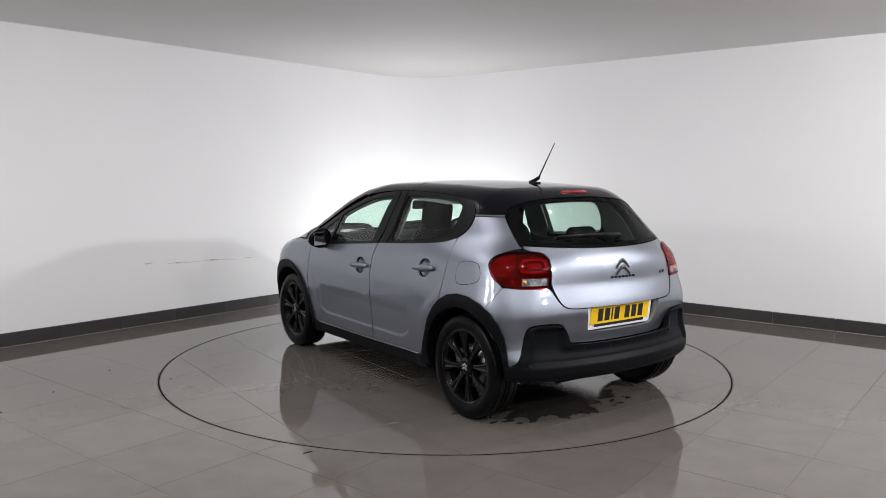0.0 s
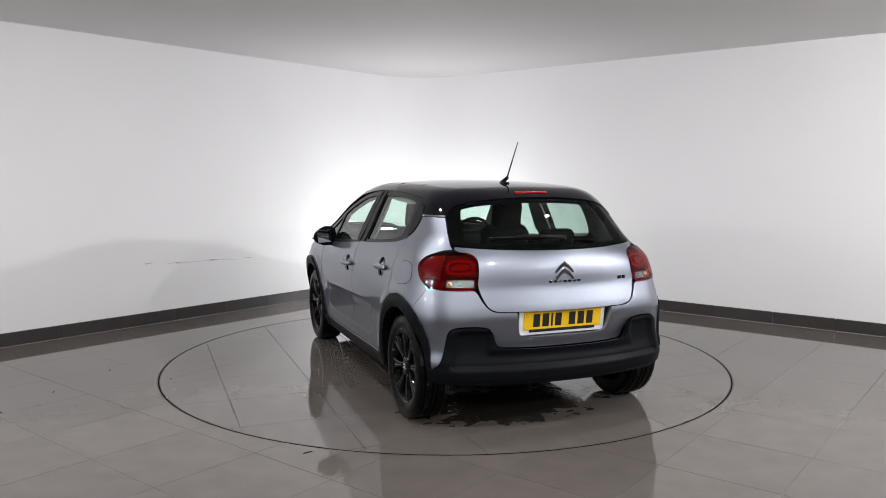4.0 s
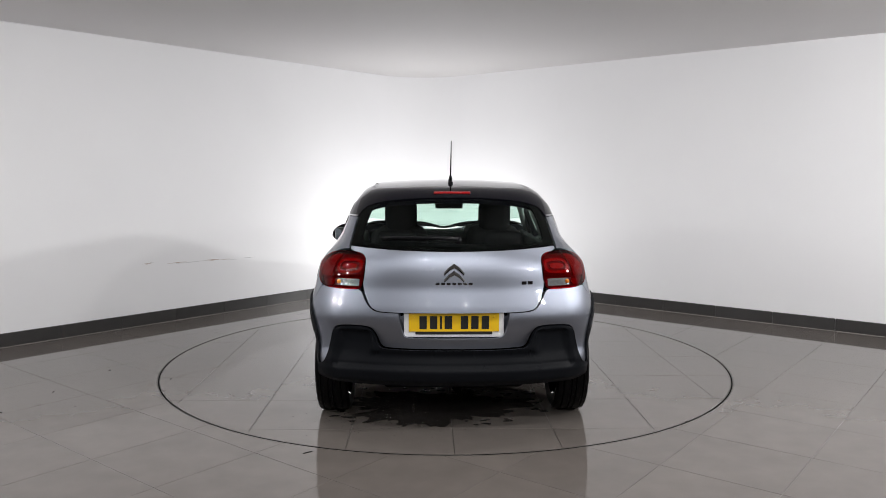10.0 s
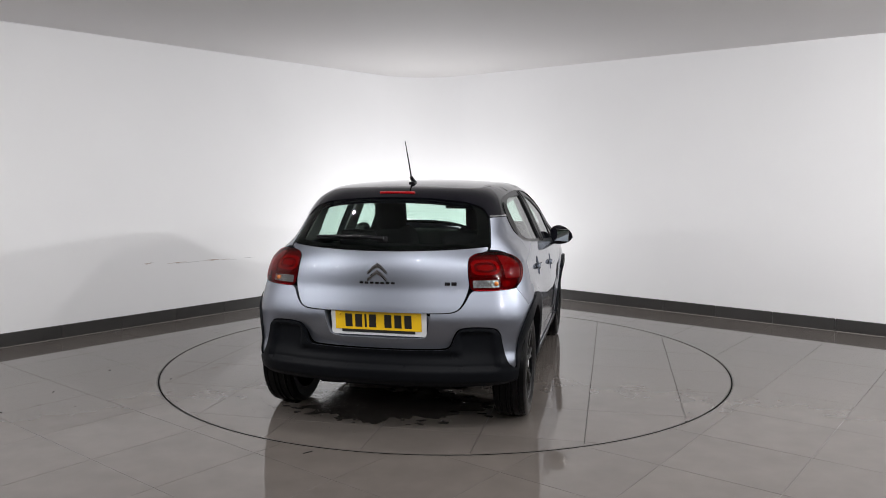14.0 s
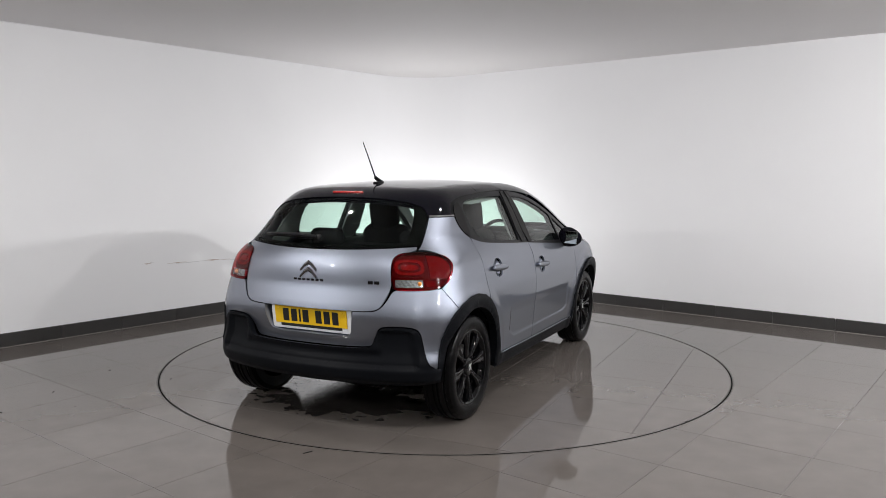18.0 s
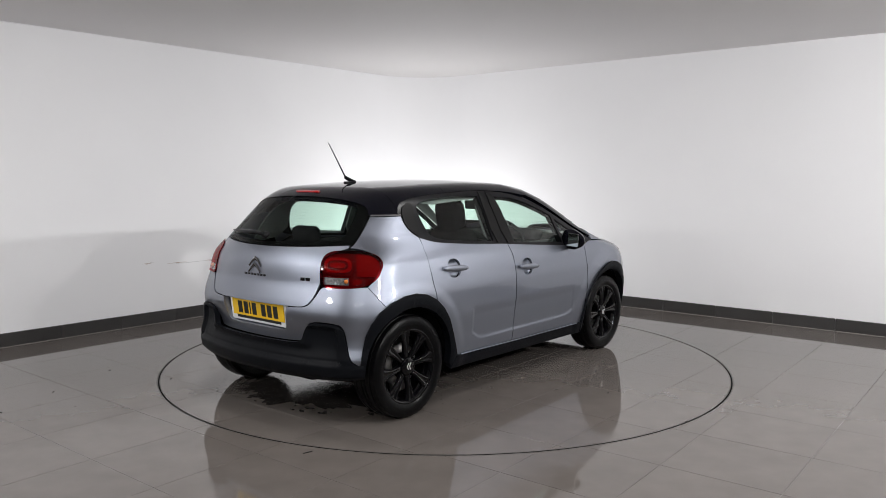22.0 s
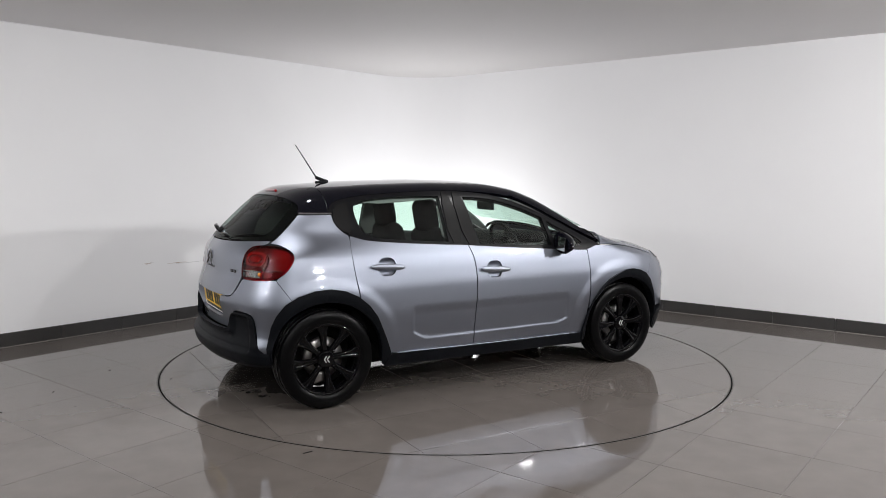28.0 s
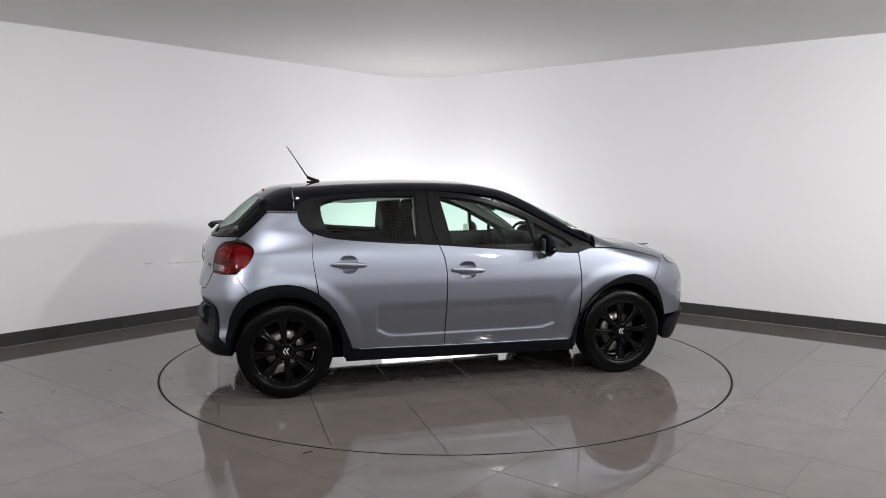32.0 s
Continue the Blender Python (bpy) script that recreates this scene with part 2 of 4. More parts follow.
def hull(x, y, z):
    """Below zero inside the car's outer skin."""
    ax = np.abs(x)
    k = step(z, 0.98, 1.16)
    w = side_of(z) * (low_plan(y) * (1 - k) + top_plan(y) * k)
    # recessed panel low on the doors
    w = w - 0.006 * step(y, -0.662, -0.628) * (1 - step(y, 0.678, 0.712)) * step(z - 0.05 * np.exp(-((y + 0.66) / 0.07) ** 2) - 0.03 * np.exp(-((y - 0.71) / 0.07) ** 2), 0.385, 0.412) * (1 - step(z, 0.565, 0.64))
    # haunches over the wheels
    for yc in (-1.27, 1.27):
        w = w + 0.012 * np.exp(-((y - yc) / 0.38) ** 2 - ((z - 0.72) / 0.16) ** 2)
        w = w + 0.007 * (1 - step(np.hypot(y - yc, z - 0.318), 0.475, 0.555))
    f = ax - w
    f = smax(f, (rear_of(z) + rear_bow(z) * ax ** 2.2 - y) * 0.93, 0.20)
    f = smax(f, y - (nose_of(z) - 0.47 * ax ** 2.6), 0.30)
    return smax(f, (z - (top_of(y) - crown(y) * ax * ax)) * 0.96, 0.10)


def skin_normal(p):
    e = 0.004
    g = np.stack([hull(*(p + d).T) - hull(*(p - d).T) for d in np.eye(3) * e], 1)
    return g / np.maximum(np.linalg.norm(g, axis=1, keepdims=True), 1e-9)


def meet(origin, way, far):
    """Where rays from far outside first meet the skin."""
    lo, hi = np.zeros(len(origin)), np.full(len(origin), far)     # lo inside, hi outside
    for _ in range(34):
        m = (lo + hi) / 2
        f = hull(*(origin + way * m[:, None]).T)
        lo, hi = np.where(f < 0, m, lo), np.where(f < 0, hi, m)
    return origin + way * ((lo + hi) / 2)[:, None]


# three ways to lay the skin flat: from the side (y, z), round the tail (angle, z), round the girth (y, angle)
AXIS_Y, TAIL, GIRTH_Z, GIRTH = -0.95, 0.9, 0.92, 0.55


def side_map(u, v):
    o = np.stack([np.zeros_like(u), u, v], 1)
    return meet(o, np.tile((1.0, 0, 0), (len(u), 1)), 1.2)


def tail_map(u, v):
    o = np.stack([np.zeros_like(u), np.full_like(u, AXIS_Y), v], 1)
    return meet(o, np.stack([np.sin(u / TAIL), -np.cos(u / TAIL), np.zeros_like(u)], 1), 1.6)


def girth_map(u, v):
    o = np.stack([np.zeros_like(u), u, np.full_like(u, GIRTH_Z)], 1)
    return meet(o, np.stack([np.sin(v / GIRTH), np.zeros_like(u), np.cos(v / GIRTH)], 1), 1.3)


def tail_uv(x, y, z):
    return (math.atan2(x, -(y - AXIS_Y)) * TAIL, z)


def girth_uv(x, y, z):
    return (y, math.atan2(x, z - GIRTH_Z) * GIRTH)


def rounded(pts, times=2):
    """Cuts the corners of an outline; a point given twice stays sharp."""
    pts = [tuple(p[:2]) for p in pts]
    keep = [(p, p == pts[i - 1]) for i, p in enumerate(pts) if p != pts[(i + 1) % len(pts)]]
    for _ in range(times):
        out = []
        for i, (b, hard) in enumerate(keep):
            if hard:
                out.append((b, True))
                continue
            for c in (keep[i - 1][0], keep[(i + 1) % len(keep)][0]):
                out.append(((b[0] * 0.75 + c[0] * 0.25, b[1] * 0.75 + c[1] * 0.25), False))
        keep = out
    return [p for i, (p, h) in enumerate(keep) if math.hypot(p[0] - keep[i - 1][0][0], p[1] - keep[i - 1][0][1]) > 1e-5]


def flat_mesh(loops, cell):
    """A plane piece with the given outline and holes, cut into a fine grid."""
    bm = bmesh.new()
    for pts in loops:
        dense = []
        for i, a in enumerate(pts):
            b = pts[(i + 1) % len(pts)]
            n = max(1, int(math.hypot(b[0] - a[0], b[1] - a[1]) / cell))
            dense += [(a[0] + (b[0] - a[0]) * k / n, a[1] + (b[1] - a[1]) * k / n) for k in range(n)]
        vs = [bm.verts.new((x, y, 0)) for x, y in dense]
        for i, v in enumerate(vs):
            bm.edges.new((v, vs[(i + 1) % len(vs)]))
    bmesh.ops.triangle_fill(bm, edges=list(bm.edges), use_beauty=True, use_dissolve=False, normal=(0, 0, 1))
    co = np.array([v.co[:] for v in bm.verts])
    for ax in (0, 1):
        lo, hi = co[:, ax].min(), co[:, ax].max()
        n = int((hi - lo) / cell)
        for k in range(1, n + 1):
            c, no = [0, 0, 0], [0, 0, 0]
            c[ax], no[ax] = lo + (hi - lo) * k / (n + 1), 1
            bmesh.ops.bisect_plane(bm, geom=bm.verts[:] + bm.edges[:] + bm.faces[:], plane_co=c, plane_no=no, dist=1e-6)
    return bm


def panel(name, to3d, outline, mat, parent, label="", holes=(), off=0.0, thick=0.012, cell=0.045, cut=2, back=False, both=False, lift=None):
    """A piece of skin with its outline in flat coordinates, raised by off, with folded edges. both: makes its mirror twin as well."""
    loops = [rounded(list(outline), cut)] + [rounded(list(h), cut) for h in holes]
    bm = flat_mesh(loops, cell)
    bm.verts.ensure_lookup_table()
    bm.verts.index_update()
    uv = np.array([v.co[:2] for v in bm.verts])
    faces = [[v.index for v in f.verts] for f in bm.faces]
    rim = [(e.verts[0].index, e.verts[1].index) for e in bm.edges if len(e.link_faces) == 1]
    bm.free()
    p = to3d(uv[:, 0], uv[:, 1])
    n = skin_normal(p)
    o = off + (lift(uv[:, 0], uv[:, 1], p) if lift else 0.0)
    o = np.broadcast_to(np.asarray(o, float), (len(p),))
    top = p + n * o[:, None]
    if lift:                                  # slopes of the raised relief tilt the normals
        n = None
    nv = len(top)
    verts, polys = [tuple(c) for c in top], []
    sk = skin_normal(p)
    for f in faces:
        a, b, c = (Vector(top[i]) for i in f[:3])
        up = (b - a).cross(c - a)
        polys.append(f if up.dot(Vector(sk[f[0]])) > 0 else f[::-1])
    front = len(polys)
    ridx = {}
    for a, b in rim:
        for i in (a, b):
            if i not in ridx:
                ridx[i] = len(verts)
                verts.append(tuple(top[i]))
                verts.append(tuple(top[i] - sk[i] * thick))
    for a, b in rim:
        polys.append([ridx[a], ridx[b], ridx[b] + 1, ridx[a] + 1])
    if back:
        base = len(verts)
        verts += [tuple(c) for c in top - sk * thick]
        polys += [[base + i for i in f[::-1]] for f in polys[:front]]
    made = []
    for sgn in ((1, -1) if both else (1,)):
        me = bpy.data.meshes.new(name)
        me.from_pydata([(x * sgn, y, z) for x, y, z in verts], [], [f if sgn > 0 else f[::-1] for f in polys])
        me.materials.append(mat)
        me.update()
        for i, q in enumerate(me.polygons):
            q.use_smooth = True
        nrm = []
        vn = [v.normal.copy() for v in me.vertices]
        for i, q in enumerate(me.polygons):
            for vi in q.vertices:
                if i < front:
                    if n is not None:
                        nrm.append((n[vi][0] * sgn, n[vi][1], n[vi][2]))
                    else:
                        nrm.append(tuple(vn[vi]))
                else:
                    nrm.append(tuple(q.normal))
        me.normals_split_custom_set(nrm)
        ob = new(name, me)
        ob.parent = parent
        if label:
            ob["label"] = label
        made.append(ob)
    return made if both else made[0]


car = tagged(new("car"), "silver five-door hatchback with gloss black roof, parked on a turntable", "car")
T, G = tail_uv, girth_uv

def tube(bm, path, r, n=10, r_end=None, flat=1.0):
    """A round bar along a path of points, tapering to r_end."""
    rings = []
    for i, p in enumerate(path):
        d = (Vector(path[min(i + 1, len(path) - 1)]) - Vector(path[max(i - 1, 0)])).normalized()
        a = d.orthogonal().normalized() if abs(d.z) > 0.9 else d.cross(Vector((0, 0, 1))).normalized()
        b = d.cross(a)
        k = r if r_end is None else r + (r_end - r) * i / (len(path) - 1)
        rings.append([bm.verts.new(Vector(p) + (a * math.cos(2 * math.pi * j / n) * flat + b * math.sin(2 * math.pi * j / n)) * k) for j in range(n)])
    for a, b in zip(rings, rings[1:]):
        for j in range(n):
            bm.faces.new((a[j], a[(j + 1) % n], b[(j + 1) % n], b[j]))
    bm.faces.new(rings[0][::-1]), bm.faces.new(rings[-1])
    bmesh.ops.recalc_face_normals(bm, faces=bm.faces)
    return bm


def box(bm, size, m, bevel=0.01, seg=3):
    """A box with rounded edges, placed by the pose m."""
    g = bmesh.ops.create_cube(bm, size=1.0)
    vs = g["verts"]
    for v in vs:
        v.co = Vector((v.co.x * size[0], v.co.y * size[1], v.co.z * size[2]))
    if bevel:
        es = list({e for v in vs for e in v.link_edges})
        r = bmesh.ops.bevel(bm, geom=es, offset=min(bevel, 0.49 * min(size)), segments=seg, affect="EDGES", profile=0.5)
        vs = list({v for f in r["faces"] for v in f.verts} | {v for v in vs if v.is_valid})
    for v in vs:
        v.co = m @ v.co
    return bm


def lathe(profile, n=64, bm=None, notch=None):
    """Turns (radius, x) round the x axis."""
    bm = bm or bmesh.new()
    rings = []
    for k, (r, x) in enumerate(profile):
        ring = []
        for j in range(n):
            a = 2 * math.pi * j / n
            rr = r - (notch(k, j) if notch else 0)
            ring.append(bm.verts.new((x, rr * math.cos(a), rr * math.sin(a))))
        rings.append(ring)
    for a, b in zip(rings, rings[1:]):
        for j in range(n):
            bm.faces.new((a[j], a[(j + 1) % n], b[(j + 1) % n], b[j]))
    bmesh.ops.recalc_face_normals(bm, faces=bm.faces)
    return bm


def oval(u, v, a, b, n=20, power=2.0):
    return [(u + a * math.copysign(abs(math.cos(t)) ** (2 / power), math.cos(t)), v + b * math.copysign(abs(math.sin(t)) ** (2 / power), math.sin(t))) for t in (2 * math.pi * i / n for i in range(n))]


mirror_uv = lambda pts: [(-u, v) for u, v in reversed(pts)]

# the opening for the tail lamps, narrower than the lamps themselves
def lamp_fit(p, ku=0.945, kv=0.92):
    return (0.72 + (p[0] - 0.72) * ku, 0.957 + (p[1] - 0.9475) * kv)


def lamp_edge(x, y, z):
    return lamp_fit(T(x, y, z), 0.915, 0.89)


# inner body behind the gaps
tail_inner = [T(0.84, -1.0, 1.08), T(0.80, -1.02, 0.70), T(0.8, -1.2, 0.72), T(0.8, -1.45, 0.70), T(0.8, -1.62, 0.55), T(0.79, -1.655, 0.42), T(0.70, -1.74, 0.345)]
panel("inner_body", tail_map, tail_inner + mirror_uv(tail_inner) + [(-0.9, 1.09), (0, 1.068), (0.9, 1.09)], DARK, car, holes=[[(-0.335, 0.75), (0.335, 0.75), (0.335, 0.545), (-0.335, 0.545)]], off=-0.062, thick=0.006, cell=0.09, cut=1)
panel("inner_body", side_map, [(-1.06, 1.08), (-1.0, 0.66), (-0.80, 0.27), (0.83, 0.27), (0.93, 0.60), (1.0, 0.68), (1.27, 0.73), (1.54, 0.66), (1.6, 0.82), (1.3, 0.90), (0.9, 0.93), (0.17, 0.975), (-0.5, 1.02)], DARK, car, off=-0.036, thick=0.006, cell=0.09, cut=1, both=True)

# handle bowls are let into the doors
HANDLES = ((0.017, 0.845, "front"), (-0.838, 0.908, "rear"))
bowl_at = {k: oval(y, z, 0.066, 0.062, 20, 2.6) for y, z, k in HANDLES}
front_door = panel("front_door", side_map, [(-0.152, 0.313), (-0.152, 0.313), (-0.133, 0.70), (-0.134, 0.845), (-0.150, 0.95), (-0.180, 1.022), (-0.180, 1.022), (0.17, 0.992), (0.80, 0.945), (0.890, 0.940), (0.890, 0.940), (0.912, 0.72), (0.890, 0.46), (0.855, 0.300), (0.855, 0.300)], PAINT, car, holes=[bowl_at["front"]], both=True, cell=0.014)
rear_door = panel("rear_door", side_map, [(-0.159, 0.313), (-0.159, 0.313), (-0.140, 0.70), (-0.141, 0.845), (-0.157, 0.95), (-0.188, 1.024), (-0.188, 1.024), (-0.50, 1.042), (-0.825, 1.068), (-0.97, 1.085), (-1.062, 1.116), (-1.062, 1.116), (-1.088, 0.99), (-1.042, 0.70), (-1.042, 0.70), (-0.985, 0.62), (-0.885, 0.43), (-0.84, 0.325), (-0.84, 0.325), (-0.76, 0.318)], PAINT, car, holes=[bowl_at["rear"]], both=True, cell=0.014)
for (y, z, k), doors in zip(HANDLES, (front_door, rear_door)):
    for sgn, door in zip((1, -1), doors):
        dish = lambda u, v, p, y=y, z=z: -0.035 * np.clip(1 - ((u - y) / 0.068) ** 4 - ((v - z) / 0.064) ** 4, 0, 1) ** 0.5
        b = panel("handle_bowl", side_map, bowl_at[k], PAINT, door, lift=dish, cell=0.012, thick=0.004, cut=1)
        x = side_map(np.array([y]), np.array([z]))[0][0]
        tilt = -0.06
        path = [(x + 0.016 - 0.09 * abs(t) ** 3.2, y + t, z + tilt * t) for t in (-0.120, -0.105, -0.08, -0.04, 0.0, 0.04, 0.08, 0.105, 0.120)]
        bm = bmesh.new()
        tube(bm, path, 0.021, 12, None, 0.52)
        for v in bm.verts:                       # the grip narrows to its ends
            s = 1 - 0.55 * (abs(v.co.y - y) / 0.12) ** 4
            v.co.z = z + tilt * (v.co.y - y) + (v.co.z - z - tilt * (v.co.y - y)) * s
        h = part("door_handle", bm, PAINT, door, "silver pull handle", True)
        if sgn < 0:
            for o in (b, h):
                for v in o.data.vertices:
                    v.co.x = -v.co.x
                o.data.flip_normals()
wing = panel("front_wing", side_map, [(0.897, 0.945), (0.897, 0.945), (0.919, 0.72), (0.905, 0.47), (0.905, 0.47), (1.054, 0.645), (1.23, 0.725), (1.36, 0.737), (1.505, 0.68), (1.505, 0.68), (1.57, 0.79), (1.625, 0.872), (1.625, 0.872), (1.40, 0.935), (1.20, 0.968), (0.99, 0.972), (0.99, 0.972)], PAINT, car, both=True, cell=0.022)
quarter = panel("quarter_panel", tail_map, [T(0.77, -1.069, 1.118), T(0.855, -1.094, 0.99), T(0.875, -1.047, 0.69), T(0.875, -1.047, 0.69), T(0.86, -1.12, 0.720), T(0.86, -1.296, 0.755), T(0.86, -1.475, 0.708), T(0.86, -1.475, 0.708), lamp_edge(0.81, -1.585, 0.835), lamp_edge(0.81, -1.585, 0.835), lamp_edge(0.80, -1.535, 0.868), lamp_edge(0.81, -1.45, 0.97), lamp_edge(0.79, -1.465, 1.035), lamp_edge(0.73, -1.56, 1.078), lamp_edge(0.66, -1.60, 1.085), lamp_edge(0.66, -1.60, 1.085), T(0.626, -1.53, 1.10), T(0.603, -1.372, 1.258), T(0.603, -1.372, 1.258), T(0.66, -1.162, 1.256), T(0.66, -1.162, 1.256), T(0.70, -1.155, 1.19), T(0.75, -1.10, 1.13)], PAINT, car, both=True, cell=0.022)
flap = [T(0.85, -1.195, 0.985), T(0.85, -1.42, 0.995), T(0.85, -1.445, 0.875), T(0.85, -1.20, 0.835)]
for nm, o, mat, grow in (("flap_gap", 0.0006, DARK, 0.0032), ("fuel_flap", 0.0016, PAINT, 0.0)):
    c = (sum(u for u, v in flap) / 4, sum(v for u, v in flap) / 4)
    ring = [(c[0] + (u - c[0]) * (1 + grow / 0.1), c[1] + (v - c[1]) * (1 + grow / 0.075)) for i in range(4) for u, v in [(flap[i][0] * k + flap[(i + 1) % 4][0] * (1 - k), flap[i][1] * k + flap[(i + 1) % 4][1] * (1 - k)) for k in (0.8, 0.2)]]
    ob = panel(nm, tail_map, ring, mat, quarter[1], off=o, thick=0.0004, cut=2, cell=0.03)
    for v in ob.data.vertices:
        v.co.x = -v.co.x
    ob.data.flip_normals()

# tail: tailgate, bumper
half_gate = [T(0.35, -1.72, 1.078), T(0.60, -1.55, 1.094), T(0.60, -1.55, 1.094), (0.704, 1.078), (0.655, 1.066), lamp_edge(0.53, -1.72, 1.04), lamp_edge(0.512, -1.735, 0.96), lamp_edge(0.522, -1.735, 0.86), T(0.50, -1.75, 0.79), T(0.46, -1.77, 0.735), T(0.36, -1.78, 0.7265)]
tailgate = panel("tailgate", tail_map, [(0, 1.072)] + half_gate + [(0, 0.7265)] + mirror_uv(half_gate), PAINT, car, cell=0.022)
half_bumper = [T(0.315, -1.80, 0.722), T(0.315, -1.80, 0.722), T(0.37, -1.78, 0.722), T(0.46, -1.77, 0.728), T(0.51, -1.75, 0.78), lamp_edge(0.535, -1.735, 0.838), lamp_edge(0.65, -1.69, 0.830), lamp_edge(0.75, -1.63, 0.835), lamp_edge(0.8085, -1.588, 0.833), lamp_edge(0.8085, -1.588, 0.833), T(0.86, -1.477, 0.7055), T(0.86, -1.477, 0.7055), T(0.86, -1.605, 0.58), T(0.82, -1.665, 0.45), T(0.81, -1.668, 0.40), T(0.81, -1.668, 0.40), T(0.80, -1.682, 0.400), T(0.80, -1.682, 0.405), T(0.775, -1.72, 0.43), T(0.765, -1.74, 0.55), T(0.748, -1.745, 0.620), T(0.70, -1.765, 0.646), T(0.505, -1.80, 0.646), T(0.468, -1.81, 0.60), T(0.45, -1.82, 0.53), T(0.40, -1.83, 0.515)]
recess = [T(0.315, -1.80, 0.722), T(0.315, -1.80, 0.722), T(0.305, -1.82, 0.60), T(0.285, -1.82, 0.572), T(0.22, -1.83, 0.568)]
bumper = panel("rear_bumper", tail_map, half_bumper + [(0, 0.513)] + mirror_uv(half_bumper) + [(-u, v) for u, v in recess] + [(0, 0.568)] + recess[::-1], PAINT, car, thick=0.084, cell=0.022, lift=lambda u, v, p: -0.038 * (1 - step(v, 0.50, 0.68)) * (1 - step(np.abs(u), 0.46, 0.64)))
well = [T(0.33, -1.80, 0.735), T(0.325, -1.82, 0.56)]
panel("plate_well", tail_map, well + [(0, 0.556)] + mirror_uv(well) + [(0, 0.735)], PAINT, bumper, off=-0.078, thick=0.004, cut=1)
half_lower = [T(0.40, -1.83, 0.508), T(0.455, -1.82, 0.522), T(0.475, -1.81, 0.595), T(0.511, -1.80, 0.638), T(0.697, -1.765, 0.638), T(0.741, -1.745, 0.613), T(0.758, -1.74, 0.55), T(0.768, -1.72, 0.425), T(0.80, -1.68, 0.398), T(0.82, -1.655, 0.40), T(0.82, -1.655, 0.40), T(0.82, -1.645, 0.308), T(0.82, -1.645, 0.308), T(0.70, -1.76, 0.298), T(0.4, -1.8, 0.296)]


def lower_relief(u, v, p):
    """Raised frame round two sunk pads, and a proud lower lip."""
    au = np.abs(u)
    uo, ui = T(0.722, -1.76, 0)[0], T(0.500, -1.80, 0)[0]
    pad = step(v, 0.400, 0.412) * (1 - step(v, 0.606, 0.620)) * (1 - step(au + 0.12 * (v - 0.40), uo - 0.004, uo + 0.012)) * np.maximum(step(au, ui - 0.015, ui + 0.010), 1 - step(v, 0.485, 0.497))
    return -0.022 * pad + 0.006 * step(v, 0.44, 0.50) * (1 - step(v, 0.61, 0.636)) + 0.006 * (1 - step(v, 0.385, 0.405)) - 0.022 * (1 - step(v, 0.297, 0.335))


lower_bumper = panel("lower_bumper", tail_map, half_lower + [(0, 0.296)] + mirror_uv(half_lower) + [(0, 0.506)], CLAD, car, "black plastic lower bumper", off=0.007, lift=lower_relief, cell=0.015, thick=0.035)

# number plate on its white surround
PLATE_POSE = Matrix.Translation((0, -1.792, 0.658)) @ pose(0, 0, 0, 7)
bm = bmesh.new()
box(bm, (0.586, 0.012, 0.150), PLATE_POSE @ pose(0, 0.012, -0.011), 0.008)
plate_surround = part("plate_surround", bm, WHITE, bumper, "white number plate surround", True)
bm = bmesh.new()
box(bm, (0.527, 0.006, 0.112), PLATE_POSE @ pose(0, 0.003, 0.006), 0.002)
plate = part("number_plate", bm, PLATE, bumper, "yellow number plate", False)
bm = bmesh.new()
box(bm, (0.45, 0.004, 0.018), PLATE_POSE @ pose(0, 0.002, -0.058), 0.001, 1)
part("plate_strip", bm, INK, plate_surround, "thin black strip")
for x in (-0.235, 0.235):
    bm = bmesh.new()
    bmesh.ops.create_uvsphere(bm, u_segments=10, v_segments=6, radius=0.007, matrix=PLATE_POSE @ pose(x, 0.001, 0.040))
    part("plate_screw", bm, PLATE, plate, "yellow screw cap", True)
x = -0.205
for w in (0.050, 0.050, 0.014, 0.050, -0.033, 0.050, 0.050, 0.050):
    if w > 0:
        bm = bmesh.new()
        box(bm, (w * 0.86, 0.002, 0.079), PLATE_POSE @ pose(x + w / 2, -0.0005, 0.006), 0)
        part("bar", bm, INK, plate)
        x += w + 0.011
    else:
        x -= w

# tail lamps
RED = glass("red_lens", (0.80, 0.012, 0.024), 0.5)
CLEAR = glass("clear_lens", (0.95, 0.95, 0.95))
REDBACK = material("dark_red_reflector", (0.052, 0.0006, 0.002), 0.5, vary=0.25, scale=25, spec=0.08)
REDRING = material("red_light_guide", (0.17, 0.0012, 0.006), 0.4, spec=0.1)
REDSIDE = material("red_side_reflector", (0.11, 0.001, 0.004), 0.4, vary=0.35, scale=45, spec=0.1)
AMBER = material("amber_bulb", (0.6, 0.18, 0.03), 0.2)
PALE = material("pale_reflector", (0.20, 0.20, 0.205), 0.18, metal=0.7, vary=0.5, scale=60)
lamp_out = [lamp_fit(T(*p)) for p in ((0.532, -1.738, 0.842), (0.522, -1.738, 0.90), (0.522, -1.735, 0.98), (0.534, -1.72, 1.034), (0.585, -1.69, 1.062), (0.66, -1.63, 1.064), (0.735, -1.56, 1.060), (0.785, -1.48, 1.036), (0.806, -1.450, 0.99), (0.805, -1.472, 0.935), (0.798, -1.51, 0.882), (0.775, -1.580, 0.838), (0.70, -1.665, 0.830), (0.60, -1.72, 0.829), (0.552, -1.735, 0.831))]
lc = (0.72, 0.957)


def shrunk(pts, k, kv=None):
    return [(lc[0] + (u - lc[0]) * k, lc[1] + (v - lc[1]) * (kv or k)) for u, v in pts]


